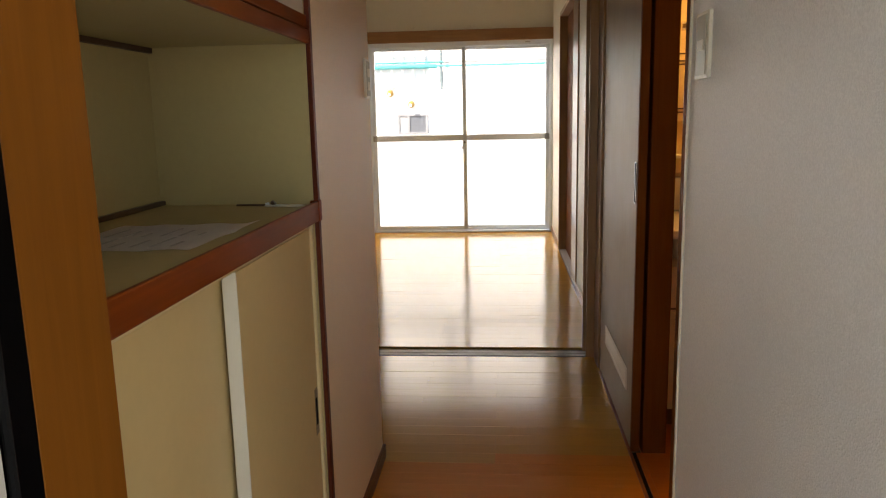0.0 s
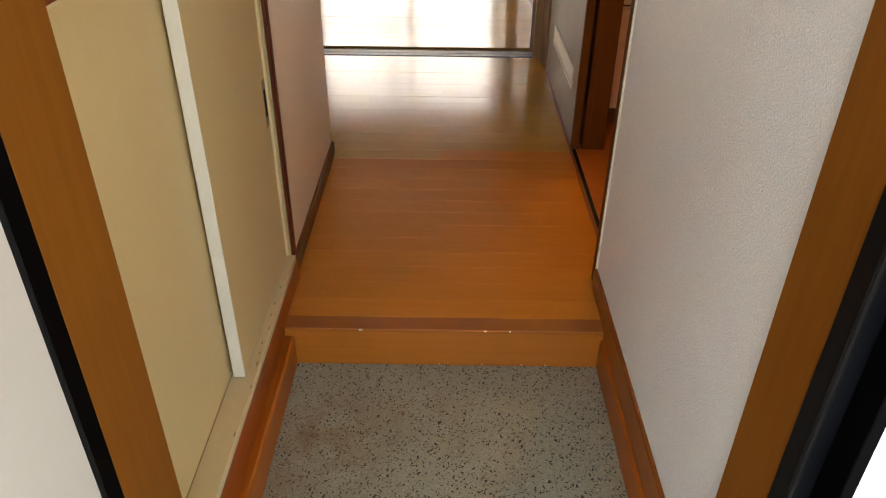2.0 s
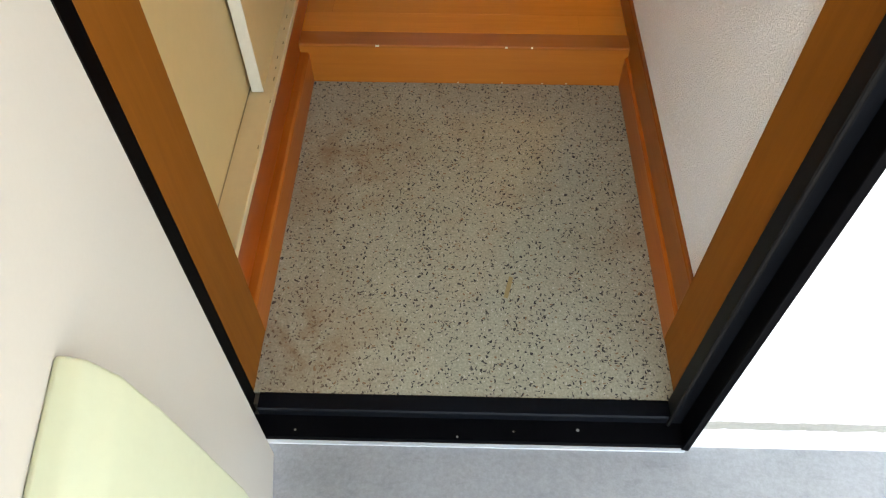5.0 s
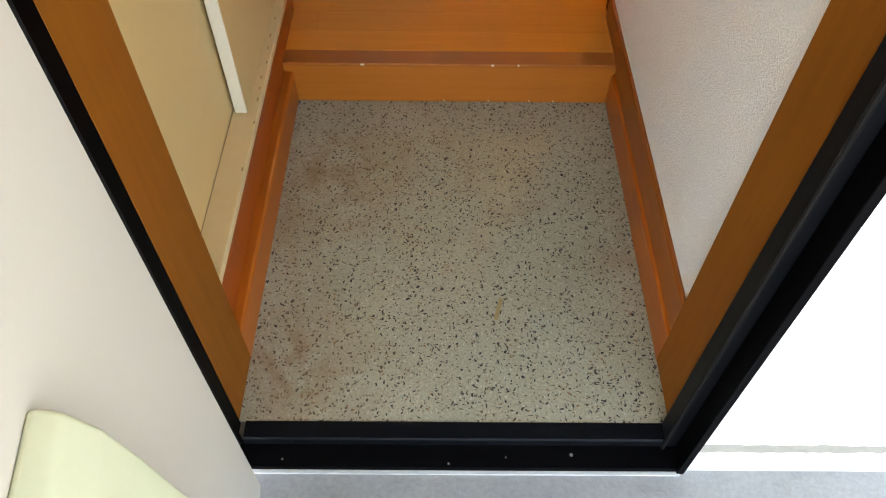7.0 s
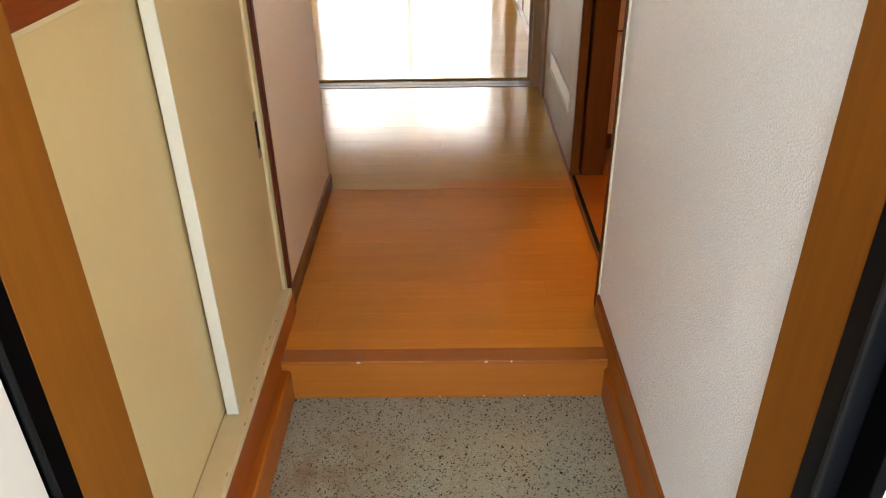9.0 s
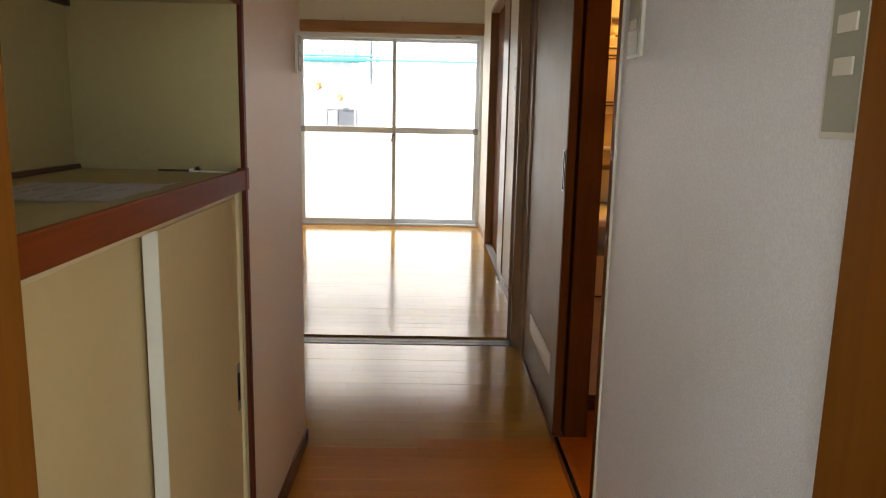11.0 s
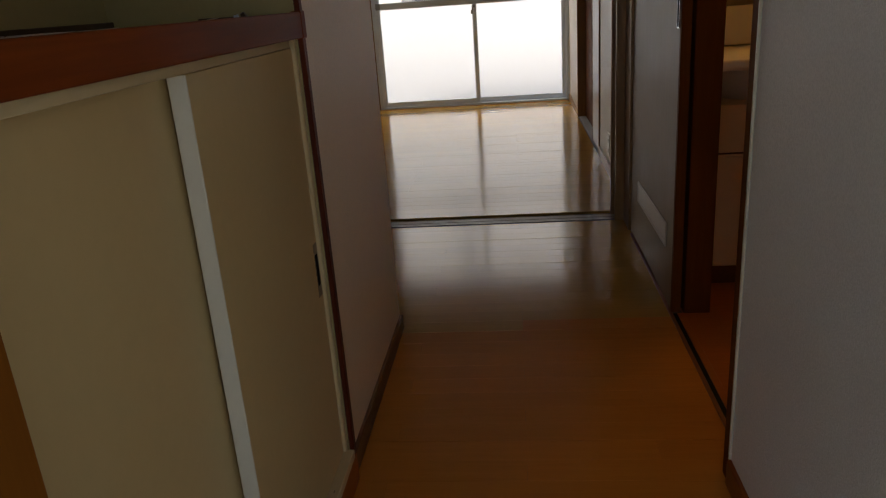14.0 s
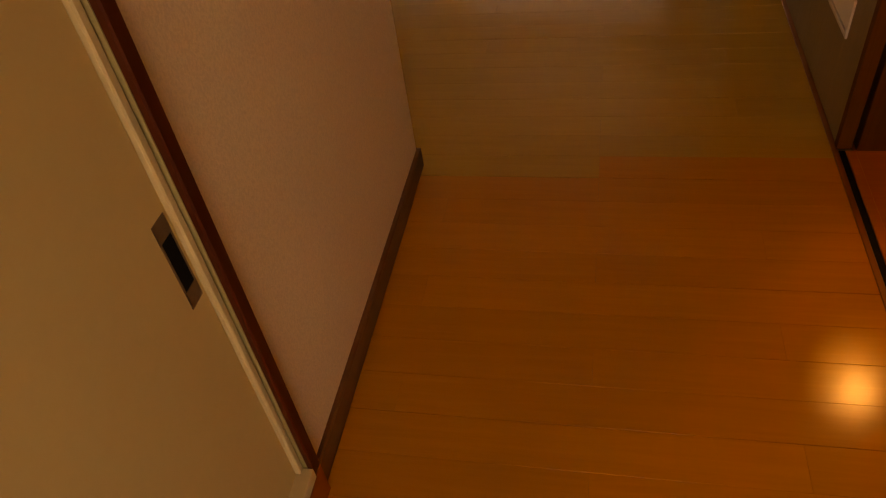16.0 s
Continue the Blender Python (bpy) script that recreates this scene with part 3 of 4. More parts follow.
part("jamb", box(-0.470, -0.4150, 1.0340, 1.0455, 0.2015, 1.066, 0.002), M_CREAM2, cab, "ivory upright at the end of the doors")
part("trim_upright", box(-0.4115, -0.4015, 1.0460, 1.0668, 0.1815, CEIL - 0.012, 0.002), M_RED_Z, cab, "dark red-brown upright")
near_door = part("sliding_door", box(-0.478, -0.4520, 0.150, 0.640, 0.2025, 1.0515, 0.001), M_CREAM, cab, "cream sliding door on the rear track")
part("pull", box(-0.4522, -0.4510, 0.175, 0.190, 0.58, 0.68, 0.0004), M_TRACK, near_door)
far_door = part("sliding_door", box(-0.4445, -0.4215, 0.5783, 1.0335, 0.2025, 1.0515, 0.001), M_CREAM, cab, "cream sliding door on the front track")
part("edge_strip", box(-0.4450, -0.4205, 0.5750, 0.5785, 0.2025, 1.0515, 0.0012), M_POST, far_door, "white edge strip")
pull = part("pull", join(box(-0.4217, -0.4205, 1.0045, 1.0065, 0.582, 0.680), box(-0.4217, -0.4205, 1.0255, 1.0275, 0.582, 0.680), box(-0.4217, -0.4205, 1.0045, 1.0275, 0.664, 0.686), box(-0.4217, -0.4205, 1.0045, 1.0275, 0.577, 0.599)), M_PULL, far_door, "worn metal finger pull")
part("recess", box(-0.4217, -0.4211, 1.0065, 1.0255, 0.599, 0.664), M_RUBBER, pull)
part("counter", box(-0.763, -0.4085, 0.146, 1.0475, 1.068, 1.1060, 0.001), M_NICHE, cab, "dull olive-beige counter top")
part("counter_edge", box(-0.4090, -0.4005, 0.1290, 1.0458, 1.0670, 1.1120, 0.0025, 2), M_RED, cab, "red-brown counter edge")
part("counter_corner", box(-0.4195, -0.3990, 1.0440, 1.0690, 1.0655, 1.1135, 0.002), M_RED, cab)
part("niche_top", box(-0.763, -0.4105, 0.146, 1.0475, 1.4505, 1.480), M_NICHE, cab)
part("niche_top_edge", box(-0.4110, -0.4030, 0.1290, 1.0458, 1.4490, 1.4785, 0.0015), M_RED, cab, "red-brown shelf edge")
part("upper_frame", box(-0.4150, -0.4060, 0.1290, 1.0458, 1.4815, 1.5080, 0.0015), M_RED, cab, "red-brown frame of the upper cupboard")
part("upper_door", box(-0.4360, -0.4160, 0.150, 0.60, 1.5085, 2.15, 0.001), M_LEAF, cab, "white upper cupboard door")
part("upper_door", box(-0.4330, -0.4125, 0.585, 1.0455, 1.5085, 2.15, 0.001), M_LEAF, cab, "white upper cupboard door")
part("upper_fascia", box(-0.4400, -0.4100, 0.1290, 1.0458, 2.151, CEIL - 0.012, 0.001), M_CREAM, cab)
part("moulding", box(-0.7625, -0.7510, 0.40, 1.0470, 1.1065, 1.1165, 0.001), M_DARK, cab, "dark strip along the niche back")
part("moulding", box(-0.7625, -0.7510, 0.40, 1.0470, 1.4385, 1.4500, 0.001), M_DARK, cab, "dark strip along the niche back")

paper = thing("paper_sheet", (-0.60, 0.66, 1.1061), "white printed paper lying on the cabinet counter", "paper")
sheet = bmesh.new()
n = 10
grid = [[sheet.verts.new((-0.690 + 0.240 * i / n + 0.018 * j / n, 0.445 + 0.27 * j / n + 0.03 * i / n, 1.1071 + 0.0022 * math.sin(i * 0.9 + j * 0.5) ** 2 + (0.004 if i == n and j > 6 else 0))) for j in range(n + 1)] for i in range(n + 1)]
for i in range(n):
    for j in range(n):
        sheet.faces.new((grid[i][j], grid[i + 1][j], grid[i + 1][j + 1], grid[i][j + 1]))
bmesh.ops.solidify(sheet, geom=sheet.faces[:], thickness=-0.0004)
sheet_ob = part("sheet", sheet, M_PAPER, paper)
for k in range(7):
    x = -0.668 + 0.030 * k
    for a, b in ((0.475, 0.52 + 0.02 * (k % 3)), (0.575, 0.61 + 0.025 * ((k * 2) % 3))):
        part("print_bar", box(x, x + 0.005, a + 0.003 * k, b + 0.003 * k, 1.1095, 1.1100), M_INK, sheet_ob)

key = thing("key_tag", (-0.50, 1.0, 1.1061), "dark key with a pale tag lying on the counter", "key")
part("shaft", cyl((-0.59, 1.000, 1.1100), (-0.515, 1.010, 1.1090), 0.0022, 8), M_DARK, key)
part("bow", cyl((-0.512, 1.010, 1.1070), (-0.506, 1.011, 1.1110), 0.010, 10), M_DARK, key)
part("ring", cyl((-0.527, 1.005, 1.1085), (-0.519, 1.007, 1.1105), 0.005, 8), M_ALU, key)
part("tag", prism([(-0.525, 0.992), (-0.450, 0.982), (-0.438, 0.992), (-0.447, 1.006), (-0.522, 1.018)], "z", 1.1077, 1.1100), M_PLASTIC, key, "pale plastic tag")

key.location.x += 0.02

# ---- hall, right side ----
def switch_plate(at, x_face, s, y0, y1, z0, z1, label, rockers):
    """A wall plate that stands proud of a wall on its side s of x_face."""
    t = thing("light_switch", at, label, "switch")

    def sheet_box(a, b, ya, yb, za, zb, bev):
        xs = sorted((x_face + s * a, x_face + s * b))
        return box(xs[0], xs[1], ya, yb, za, zb, bev, 2)
    plate = part("plate", sheet_box(0.0, 0.008, y0, y1, z0, z1, 0.002), M_PLASTIC, t)
    w = (y1 - y0) * 0.2
    part("inset", sheet_box(0.0078, 0.0095, y0 + w * 0.7, y1 - w * 0.5, z0 + 0.007, z1 - 0.007, 0.0006), M_PLASTIC2, plate, "olive-grey inset")
    for za, zb in rockers:
        part("rocker", sheet_box(0.0094, 0.0120, y0 + w * 1.4, y1 - w * 1.4, za, zb, 0.001), M_POST, plate, "white rocker")
    return t


switch_plate((0.395, 0.938, 1.41), 0.395, -1, 0.892, 0.984, 1.352, 1.476, "ivory light switch with olive inset on white embossed wallpaper", ((1.404, 1.424),))
switch_plate((-0.42, 1.78, 1.42), -0.42, 1, 1.745, 1.815, 1.350, 1.470, "ivory light switch on beige wallpaper near the wall end", ((1.375, 1.400), (1.415, 1.440)))
switch_plate((0.395, 0.16, 1.32), 0.395, -1, 0.131, 0.206, 1.220, 1.360, "olive and ivory wall plate beside the entrance casing", ((1.280, 1.297), (1.320, 1.337)))
switch_plate((0.49, 3.86, 1.40), 0.49, -1, 3.79, 3.90, 1.285, 1.525, "tall ivory switch plate on the cream room wall", ((1.30, 1.38), (1.41, 1.50)))
outlet = thing("wall_outlet", (0.49, 4.1, 0.28), "ivory wall outlet low on the cream wall", "outlet")
plate = part("plate", box(0.482, 0.49, 3.80, 3.89, 0.215, 0.340, 0.002), M_PLASTIC, outlet)
for z in (0.245, 0.300):
    part("socket", box(0.4805, 0.4825, 3.825, 3.865, z - 0.012, z + 0.012, 0.0006), M_PLASTIC2, plate)

wframe = thing("washroom_door_frame", (0.5, 1.95, F), "dark brown wooden frame of the washroom opening", "door frame", "", "structure")
part("near_jamb", box(0.392, 0.565, 1.0525, 1.088, F - 0.005, F + 2.02, 0.0015), M_BROWN, wframe)
part("far_jamb", box(0.489, 0.569, 1.915, 1.984, F - 0.005, F + 2.02, 0.002), M_BROWN, wframe)
part("head", box(0.440, 0.565, 1.069, 2.78, F + 1.99, F + 2.02, 0.002), M_BROWN, wframe)
part("stop_post", box(0.452, 0.494, 2.742, 2.790, F - 0.003, F + 2.02, 0.002), M_PALE_FRAME, wframe)
part("floor_track", box(0.453, 0.467, 1.0885, 1.914, F - 0.012, F - 0.001, 0.001), M_RUBBER, wframe, "black floor track")
part("sill_board", box(0.4672, 0.4868, 1.0885, 1.914, F - 0.012, F - 0.0005, 0.001), M_WASHFLOOR, wframe, "reddish brown sill strip")
part("track_lip", box(0.4412, 0.4525, 1.0885, 2.742, F - 0.004, F + 0.0020, 0.0008), M_STRIP, wframe, "orange-brown threshold strip")

sliding = thing("sliding_door", (0.47, 2.3, F), "taupe sliding washroom door with a low vent, pushed open", "door")
body = part("panel", box(0.4565, 0.482, 1.9165, 2.741, F + 0.004, F + 1.985, 0.001), M_DOORFACE, sliding)
part("edge_strip", box(0.4560, 0.4825, 1.9120, 1.9168, F + 0.004, F + 1.985, 0.0008), M_BROWN, sliding, "brown edge")
part("edge_strip", box(0.4545, 0.4568, 1.9125, 1.932, F + 0.004, F + 1.985, 0.0006), M_BROWN, sliding, "brown edge")
vent = part("vent", join(box(0.4520, 0.4566, 2.040, 2.595, 0.366, 0.376, 0.001), box(0.4520, 0.4566, 2.040, 2.595, 0.296, 0.306, 0.001), box(0.4520, 0.4566, 2.036, 2.046, 0.296, 0.376, 0.001), box(0.4520, 0.4566, 2.589, 2.599, 0.296, 0.376, 0.001)), M_VENT, sliding, "beige plastic vent")
for k in range(4):
    z = 0.312 + 0.0145 * k
    part("slat", prism([(0.4565, z + 0.010), (0.4525, z), (0.4533, z - 0.001), (0.4572, z + 0.008)], "y", 2.046, 2.589), M_VENT, vent)
handle = part("pull_handle", box(0.4540, 0.4568, 1.945, 1.972, 0.990, 1.125, 0.0012, 2), M_RUBBER, sliding, "black recessed pull")
part("rim", join(box(0.4530, 0.4545, 1.943, 1.946, 0.988, 1.127, 0.0004), box(0.4530, 0.4545, 1.971, 1.974, 0.988, 1.127, 0.0004), box(0.4530, 0.4545, 1.943, 1.974, 1.122, 1.127, 0.0004), box(0.4530, 0.4545, 1.943, 1.974, 0.988, 0.993, 0.0004)), M_CHROME, handle, "bright rim")

# partition posts and floor rail
partition = thing("partition_frame", (0.0, 3.0, F), "wooden partition posts with a grey double floor rail", "door frame", "", "structure")
part("post", box(0.412, 0.490, 2.945, 2.962, F - 0.002, F + 2.02, 0.002), M_PALE_FRAME, partition)
part("post", box(0.428, 0.490, 2.962, 3.045, F - 0.002, F + 2.02, 0.002), M_PALE_FRAME, partition)
part("post", box(0.405, 0.490, 3.045, 3.068, F - 0.002, F + 2.02, 0.002), M_PALE_FRAME, partition)
part("panel_strip", box(0.450, 0.472, 2.792, 2.944, F - 0.002, F + 2.02, 0.0015), M_PALE_FRAME, partition, "pale wooden facing")
rail = part("floor_rail", box(-1.41, 0.428, 2.962, 3.050, F - 0.008, F - 0.0005), M_TRACK, partition, "grey double rail")
for y in (2.9635, 3.004, 3.0485):
    part("ridge", box(-1.41, 0.428, y - 0.0014, y + 0.0014, F - 0.001, F + 0.0004, 0.0003), M_DARK, rail)
part("head_rail", box(-1.41, 0.428, 2.962, 3.050, F + 1.99, F + 2.02, 0.002), M_BROWN, partition)

sliding.location.x -= 0.006
partition.location.x -= 0.008

# side opening of the room
side = thing("side_opening_frame", (0.5, 5.1, F), "brown frame of a side opening with a glossy door", "door frame", "", "structure")
part("near_jamb", box(0.482, 0.60, 4.321, 4.350, F - 0.003, F + 2.0, 0.002), M_PALE_FRAME, side)
part("far_jamb", box(0.482, 0.64, 5.871, 5.900, F - 0.003, F + 2.0, 0.002), M_PALE_FRAME, side)
part("head", box(0.482, 0.62, 4.350, 5.871, F + 1.97, F + 2.0, 0.002), M_PALE_FRAME, side)
part("sill", box(0.492, 0.62, 4.350, 5.871, F - 0.008, F + 0.001, 0.001), M_TRACK, side)
room_door = thing("room_sliding_door", (0.5, 4.65, F), "pale brown sliding door with a soft sheen", "door")
part("panel", box(0.496, 0.525, 4.351, 4.800, F + 0.003, F + 1.968, 0.002), wood("glossy_brown_door", (0.19, 0.115, 0.06), (0.27, 0.17, 0.095), "z", 0.33, 0.08, 0.2, 0.015), room_door)
part("edge", box(0.495, 0.526, 4.8005, 4.812, F + 0.003, F + 1.968, 0.001), M_PALE_FRAME, room_door)
inner_door = thing("inner_sliding_door", (0.56, 5.3, F), "dark brown sliding door on the rear track", "door")
part("panel", box(0.545, 0.574, 4.78, 5.8695, F + 0.003, F + 1.968, 0.002), M_BROWN, inner_door)
part("edge", box(0.543, 0.576, 4.768, 4.7795, F + 0.003, F + 1.968, 0.001), M_BROWN, inner_door)

# ---- washroom ----
vanity = thing("wash_vanity", (1.0, 2.36, F), "beige vanity with a white basin in amber light", "vanity")
part("toe_kick", box(0.60, 1.40, 2.16, 2.60, F - 0.002, F + 0.075, 0.002), M_BROWN_Y, vanity, "dark recessed base")
cabinet = part("cabinet", box(0.59, 1.41, 2.125, 2.605, F + 0.075, 0.575, 0.003), M_VANITY, vanity)
for x0, x1 in ((0.595, 0.995), (1.005, 1.405)):
    d = part("front", box(x0, x1, 2.112, 2.1245, F + 0.085, 0.568, 0.002), M_VANITY, cabinet)
    part("knob", cyl((x1 - 0.04 if x0 < 0.9 else x0 + 0.04, 2.095, 0.5), (x1 - 0.04 if x0 < 0.9 else x0 + 0.04, 2.112, 0.5), 0.010), M_CHROME, vanity)
# Dark strip whose colour stands for the shade in the gap under the apron.
part("shadow_gap", box(0.592, 1.408, 2.120, 2.605, 0.5755, 0.5815), M_DARK, vanity)
part("apron", box(0.592, 1.408, 2.114, 2.605, 0.582, 0.735, 0.003), M_VANITY, vanity)
bowl = bmesh.new()
bmesh.ops.create_uvsphere(bowl, u_segments=32, v_segments=16, radius=1.0)
for v in bowl.verts:
    z = min(v.co.z, 0.0)
    v.co = Vector((1.0 + v.co.x * 0.42, 2.36 + v.co.y * 0.30, 0.865 + z * 0.24))
basin = part("basin", bowl, M_CERAMIC, vanity, "white rounded basin", True)
part("rim", box(0.58, 1.42, 2.060, 2.612, 0.845, 0.880, 0.012, 3), M_CERAMIC, basin, "", True)
part("backsplash", box(0.585, 1.415, 2.585, 2.614, 0.8805, 1.02, 0.003), M_CERAMIC, vanity)
tap = part("tap", join(cyl((1.0, 2.54, 0.88), (1.0, 2.54, 0.97), 0.022), cyl((1.0, 2.54, 0.955), (1.0, 2.40, 0.985), 0.013), cyl((1.0, 2.41, 0.985), (1.0, 2.40, 0.955), 0.014)), M_CHROME, vanity, "chrome tap")
part("lever", box(0.985, 1.015, 2.47, 2.56, 0.985, 0.998, 0.003), M_CHROME, tap)
cup = thing("tumbler", (0.80, 2.20, 0.88), "small pale tumbler on the basin rim", "cup")
part("body", cyl((0.80, 2.20, 0.8805), (0.80, 2.20, 0.965), 0.030, 18, 0.036), M_PLASTIC, cup, "", True)

mirror_unit = thing("mirror_cabinet", (1.0, 2.55, 1.05), "cream mirror cabinet with double dark lines and a lamp", "cabinet")
mb = part("body", box(0.585, 1.415, 2.530, 2.618, 1.04, 1.85, 0.004), M_WASHWALL, mirror_unit)
part("side_panel", box(0.588, 0.845, 2.517, 2.5295, 1.250, 1.522, 0.003), M_WASHWALL, mb)
for z, reach in ((1.286, 0.812), (1.300, 0.812), (1.473, 0.812), (1.486, 0.812), (1.514, 0.835)):
    part("dark_line", box(0.600, reach, 2.5150, 2.5172, z - 0.0028, z + 0.0028), M_DARK, mb)
part("shelf", box(0.585, 1.415, 2.47, 2.530, 1.105, 1.120, 0.003), M_CERAMIC, mirror_unit)
part("mirror", box(1.02, 1.405, 2.521, 2.529, 1.14, 1.56), M_MIRROR, mirror_unit)
part("clip", cyl((0.700, 2.480, 1.615), (0.745, 2.480, 1.615), 0.018, 16), M_CHROME, mirror_unit, "chrome clip")
part("hook", join(cyl((0.73, 2.530, 1.575), (0.73, 2.50, 1.560), 0.004, 8), cyl((0.73, 2.50, 1.560), (0.755, 2.50, 1.562), 0.004, 8), cyl((0.755, 2.50, 1.562), (0.757, 2.50, 1.580), 0.004, 8)), M_CHROME, mirror_unit)
lamp = thing("vanity_lamp", (0.97, 2.5, 1.64), "lit amber globe lamp over the washroom mirror", "lamp")
part("socket", cyl((0.97, 2.531, 1.64), (0.97, 2.490, 1.64), 0.022), M_CHROME, lamp)
gl = bmesh.new()
bmesh.ops.create_uvsphere(gl, u_segments=20, v_segments=12, radius=0.055, matrix=Matrix.Translation((0.97, 2.445, 1.64)))
globe = part("globe", gl, M_GLOBE, lamp, "glowing globe", True)
globe.visible_shadow = False

# ---- balcony window ----
WX0, WX1, WXM, WY = -1.300, 0.492, -0.362, 6.87
win = thing("window_1", (-0.4, WY, F), "aluminium sliding balcony window, clear above and frosted below", "window", "", "structure")
part("head_board", box(-1.345, 0.516, WY - 0.045, WY + 0.03, 2.000, 2.108, 0.003), M_HEAD, win, "honey-brown wooden head board")
part("side_board", box(-1.345, -1.322, WY - 0.022, WY + 0.05, F - 0.002, 2.000, 0.002), M_HEAD, win, "honey-brown wooden side board")
part("sill_board", box(-1.322, 0.516, WY - 0.030, WY + 0.10, F - 0.011, F + 0.004, 0.002), M_HEAD, win, "wooden sill")
fr = part("frame", join(box(WX0 - 0.022, WX0 + 0.012, WY - 0.01, WY + 0.10, F + 0.004, 2.000, 0.002), box(WX1 - 0.012, WX1 + 0.022, WY - 0.01, WY + 0.10, F + 0.004, 2.000, 0.002), box(WX0 + 0.012, WX1 - 0.012, WY - 0.01, WY + 0.10, 1.956, 2.000, 0.002), box(WX0 + 0.012, WX1 - 0.012, WY - 0.01, WY + 0.10, F + 0.004, F + 0.020, 0.002)), M_ALU, win, "silver frame")


def sash(x0, x1, y):
    z0, z1, zm0, zm1, w = F + 0.021, 1.955, 1.041, 1.100, 0.038
    s = part("sash", join(box(x0, x0 + w, y, y + 0.03, z0, z1, 0.0015), box(x1 - w, x1, y, y + 0.03, z0, z1, 0.0015), box(x0 + w, x1 - w, y, y + 0.03, z0, z0 + 0.045, 0.0015), box(x0 + w, x1 - w, y, y + 0.03, z1 - 0.030, z1, 0.0015), box(x0 + w, x1 - w, y, y + 0.03, zm0, zm1, 0.0015)), M_ALU, win, "silver sash")
    up = part("pane", box(x0 + w - 0.004, x1 - w + 0.004, y + 0.013, y + 0.017, zm1 - 0.004, z1 - 0.026), M_CLEAR, s, "clear pane")
    lo = part("pane", box(x0 + w - 0.004, x1 - w + 0.004, y + 0.013, y + 0.017, z0 + 0.041, zm0 + 0.004), M_FROST, s, "frosted pane")
    for p in (up, lo):
        p.visible_shadow = False
    return s


left_sash = sash(WX0 + 0.012, WXM + 0.020, WY + 0.008)
right_sash = sash(WXM - 0.020, WX1 - 0.012, WY + 0.044)
part("crescent_lock", join(cyl((WXM - 0.005, WY + 0.006, 1.024), (WXM - 0.005, WY - 0.010, 1.024), 0.014), box(WXM - 0.020, WXM - 0.006, WY - 0.016, WY - 0.006, 0.984, 1.029, 0.003), box(WXM - 0.030, WXM - 0.012, WY - 0.016, WY - 0.004, 0.954, 0.989, 0.004)), M_GREY, left_sash, "grey crescent lock")
part("end_block", box(WX1 - 0.060, WX1 - 0.012, WY + 0.040, WY + 0.0438, 1.043, 1.098, 0.001), M_GREY, right_sash, "grey end block")
part("end_block", box(WX0 + 0.014, WX0 + 0.055, WY + 0.004, WY + 0.0078, 1.043, 1.098, 0.001), M_GREY, left_sash, "grey end block")
part("stopper", box(0.24, 0.29, WY - 0.0125, WY - 0.0095, 1.974, 1.982, 0.0008), M_GREY, win)
for x in (-0.86, -0.30):
    hook = thing("curtain_hook", (x, WY - 0.03, 2.11), "tiny white curtain hook on the window head", "hook", "curtain hooks")
    part("screw", cyl((x, WY - 0.043, 2.1075), (x, WY - 0.043, 2.130), 0.006, 8), M_POST, hook)
    part("eye", cyl((x - 0.003, WY - 0.052, 2.136), (x + 0.003, WY - 0.040, 2.136), 0.012, 10), M_POST, hook)

win.location.x -= 0.018

# ---- outside ----
balcony = structure("balcony_floor", box(-3, 3, 7.0, 8.0, -0.1, F - 0.05), M_CONC, "pale balcony floor outside the window")
house = thing("apartment_building", (-1.0, 17.0, -0.25), "sunlit white building across the way with teal pipes", "building")
part("facade", box(-9, 9, 16.2, 20.0, -0.25, 6.0), M_FACADE, house)
part("roof", box(-9.2, 9.2, 16.0, 20.2, 6.0, 6.2), M_FACADE, house)
fw = part("window", join(box(-2.38, -2.33, 16.14, 16.2, 0.90, 1.33, 0.004), box(-1.74, -1.69, 16.14, 16.2, 0.90, 1.33, 0.004), box(-2.33, -1.74, 16.14, 16.2, 1.29, 1.33, 0.004), box(-2.33, -1.74, 16.14, 16.2, 0.90, 0.94, 0.004), box(-2.16, -2.10, 16.14, 16.2, 0.94, 1.29, 0.004)), M_SASH, house, "sliding window")
part("pane", box(-2.10, -1.74, 16.16, 16.19, 0.94, 1.29), M_FARGLASS, fw)
part("pane", box(-2.33, -2.16, 16.16, 16.19, 0.94, 1.29), M_GREY, fw)
for x, z in ((-2.53, 1.80), (-2.06, 1.56)):
    hood = part("vent_hood", cyl((x, 16.19, z), (x, 16.02, z - 0.03), 0.075, 14, 0.06), M_OCHRE, house, "ochre vent hood", True)
    part("grille", cyl((x, 16.0, z - 0.035), (x, 16.02, z - 0.03), 0.034, 12), M_FACADE, hood)
part("pipe", cyl((-9, 16.05, 2.370), (-1.45, 16.05, 2.370), 0.055, 10), M_TEAL, house, "teal pipe")
part("pipe", cyl((-9, 16.05, 2.455), (-1.30, 16.05, 2.455), 0.022, 8), M_TEAL, house, "thin teal pipe")
part("pipe", cyl((-1.45, 16.06, 2.455), (9, 16.06, 2.455), 0.024, 8), M_GREY, house, "thin grey pipe")
part("pipe", cyl((-1.45, 16.06, 2.372), (9, 16.06, 2.372), 0.024, 8), M_TEAL, house, "thin teal pipe")
part("drainpipe", cyl((-1.36, 16.08, 1.85), (-1.36, 16.08, 6.0), 0.034, 10), M_DRAIN, house, "thin grey drainpipe")
lattice = part("stair_window", box(-2.98, -1.72, 16.15, 16.19, 1.92, 3.0), M_LATTICE, house, "grey latticed window over the teal pipe")
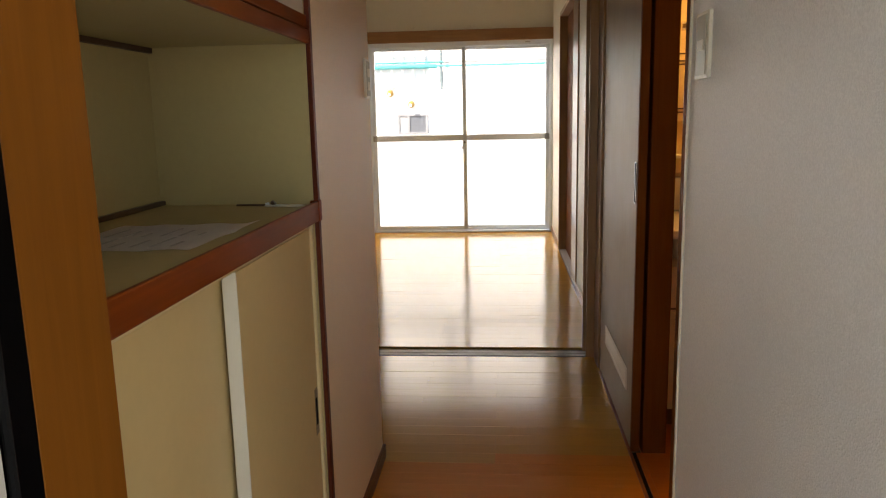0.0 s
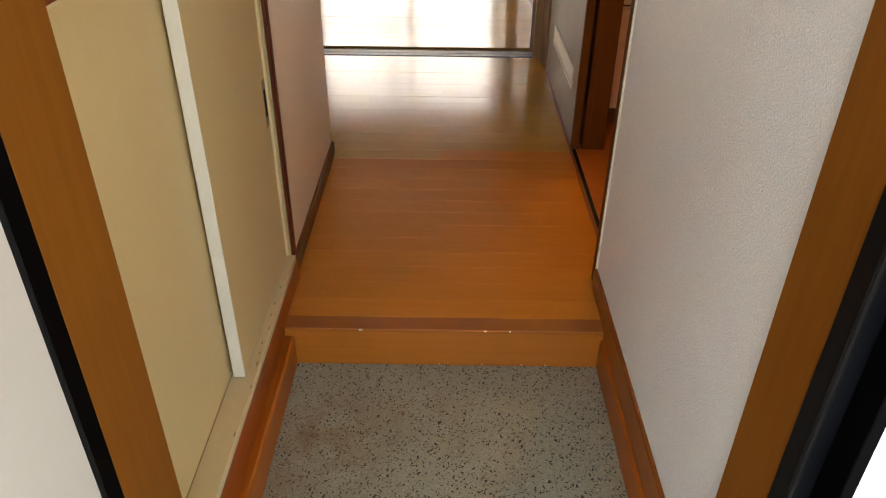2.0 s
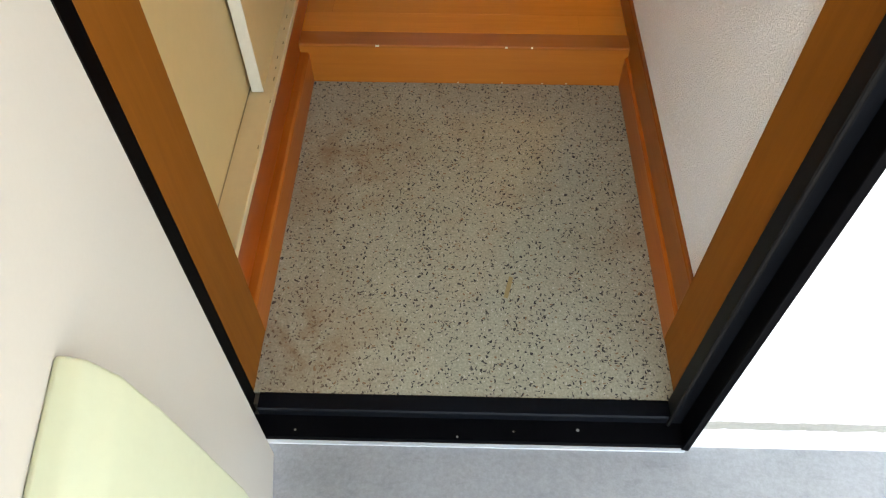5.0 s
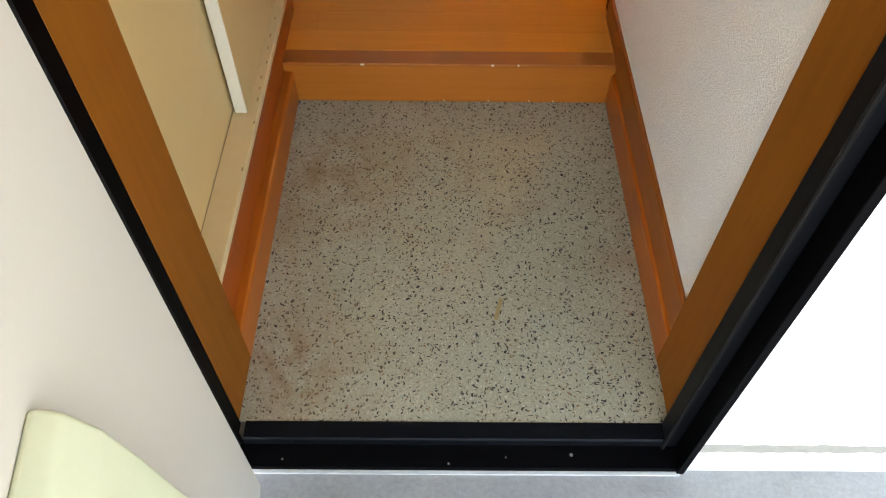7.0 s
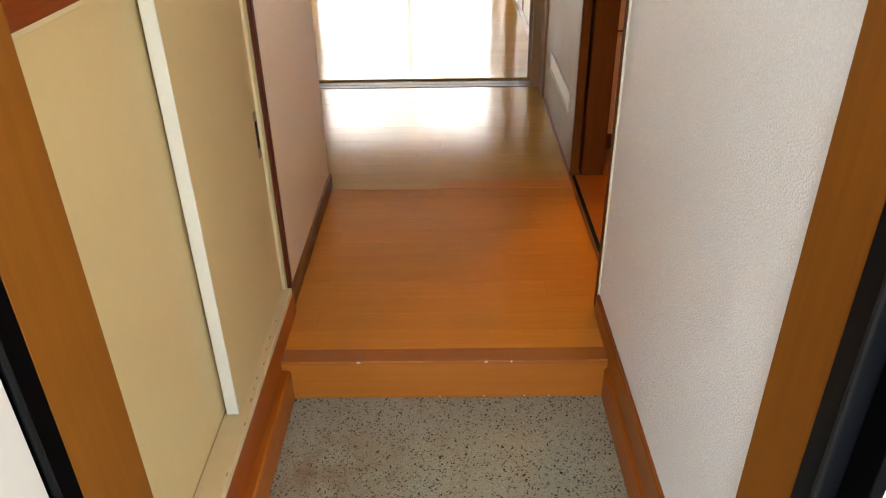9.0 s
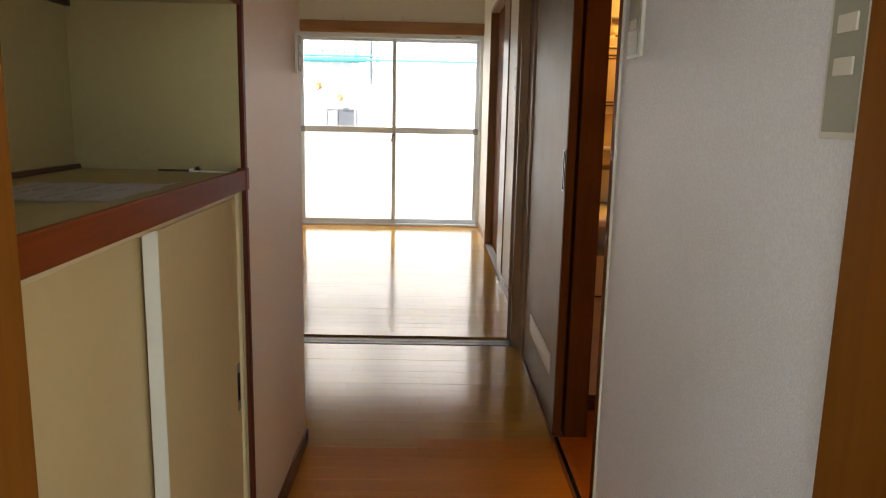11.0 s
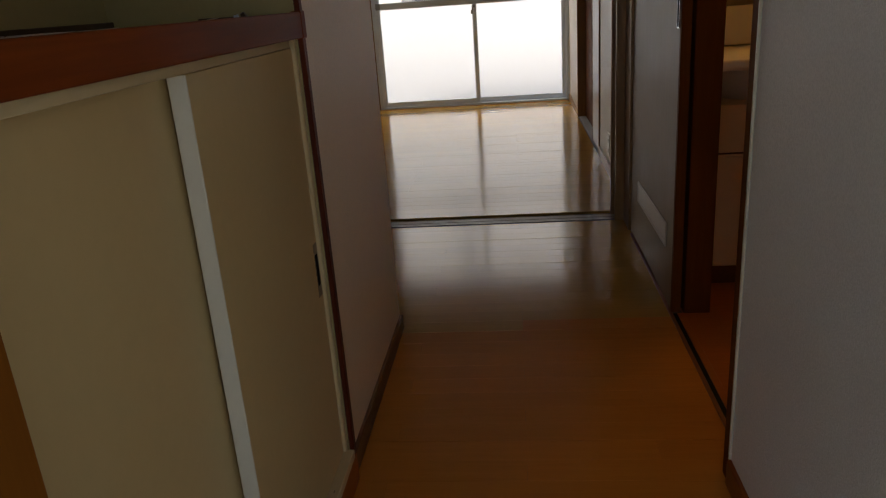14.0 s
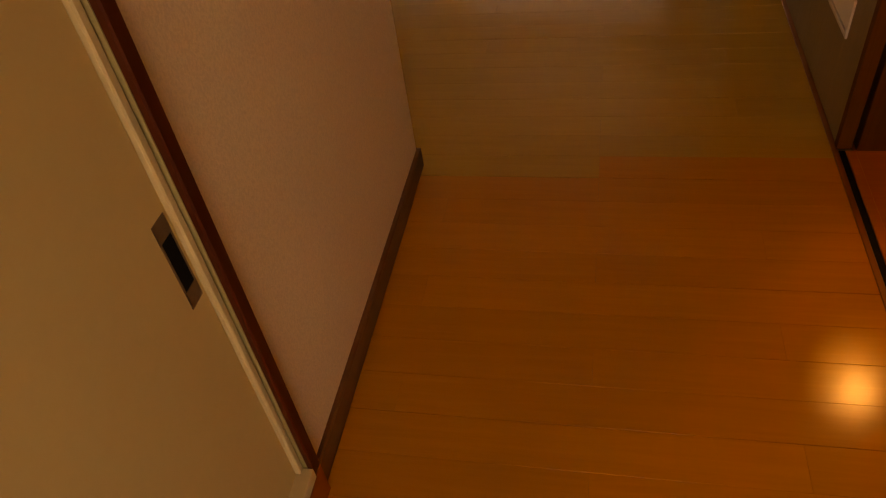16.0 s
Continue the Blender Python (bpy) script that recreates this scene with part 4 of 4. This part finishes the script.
for i in range(6):
    part("grille_bar", box(-2.98 + 0.24 * i, -2.93 + 0.24 * i, 16.12, 16.15, 1.90, 3.02, 0.003), M_FACADE, lattice)
for z in (2.05, 2.62):
    part("grille_bar", box(-3.0, -1.70, 16.10, 16.12, z - 0.025, z + 0.025, 0.003), M_FACADE, lattice)

# ---- pieces: tiles and planks ----
def piece_mesh(name, x, y, z, bev, material):
    me = bpy.data.meshes.new(name)
    b = box(-x / 2, x / 2, -y / 2, y / 2, -z, 0)
    top = [e for e in b.edges if all(abs(v.co.z) < 1e-6 for v in e.verts)]
    bmesh.ops.bevel(b, geom=top, offset=bev, segments=1, affect="EDGES")
    b.to_mesh(me)
    b.free()
    me.materials.append(material)
    return me


tiles = thing("entrance_tiles", (0, 0.43, -0.006), "grey speckled vinyl tiles, scuffed and stained", "floor tiles", "", "structure")
xs = (-0.404, -0.231, 0.2335, 0.394)
ys = (0.0, 0.208, 0.658, 0.851)
for i in range(3):
    for j in range(3):
        w, d = xs[i + 1] - xs[i], ys[j + 1] - ys[j]
        t = new("tile", piece_mesh("tile", w - 0.0005, d - 0.0005, 0.006, 0.0002, M_SPECKLE))
        t.location = ((xs[i] + xs[i + 1]) / 2, (ys[j] + ys[j + 1]) / 2, random.uniform(-0.0002, 0.0002))
        t.parent = tiles
        t.matrix_parent_inverse = base_of(tiles).inverted()
stain = thing("floor_stain", (0.09, 0.24, 0), "small yellowish glue smear on the speckled tiles", "stain")
part("smear", prism([(0.078, 0.215), (0.086, 0.212), (0.092, 0.235), (0.098, 0.262), (0.091, 0.266), (0.084, 0.240)], "z", 0.0004, 0.0009), paint("yellow_glue", (0.33, 0.25, 0.11), 0.4, 0.2, 0.1, 200), stain)

boards = thing("floorboards", (0, 3.5, F), "glossy honey-coloured strip floorboards running across the hall", "floorboards", "", "structure")
strip = 0.303 / 4
plank = {}
rng = random.Random(5)
first = 1.205 - 4 * strip
rows_y = [(0.9025, first)] + [(first + k * strip, first + (k + 1) * strip) for k in range(79)]
for row, (ya, yb) in enumerate(rows_y):
    if ya > 6.835 or (yb > 2.955 and ya < 3.045):
        continue
    x0 = -0.41 if yb < 1.80 else (-0.50 if yb < 1.86 else -1.41)
    if yb < 1.06:
        x1 = 0.3870
    elif yb < 1.08:
        x1 = 0.392
    elif yb < 2.76:
        x1 = 0.441
    elif yb < 3.0:
        x1 = 0.450
    else:
        x1 = 0.482
    gap = 0.0011 if row % 4 == 1 else 0.0004
    d = yb - ya - gap
    cut = -0.027 - 0.909 * 3 + (0.30 * (row % 3) if not 1.80 < ya < 1.98 else 0)
    while cut < x1:
        a, b = max(cut, x0), min(cut + 0.909, x1)
        if b - a > 0.02:
            tone = M_PLANK_RED if yb < (1.84 if a < -0.1 else 1.94) else M_PLANK
            me = plank.get((round(d, 5), tone.name)) or piece_mesh("plank", 1.0, d, 0.012, 0.0003, tone)
            plank[round(d, 5), tone.name] = me
            p = new("plank", me)
            p.location = ((a + b) / 2, (ya + yb) / 2 + gap / 2, F + rng.uniform(-0.00012, 0.00012))
            p.rotation_euler.x = rng.uniform(-0.0008, 0.0008)
            p.scale = (b - a - 0.00015, 1, 1)
            p.parent = boards
            p.matrix_parent_inverse = base_of(boards).inverted()
        cut += 0.909
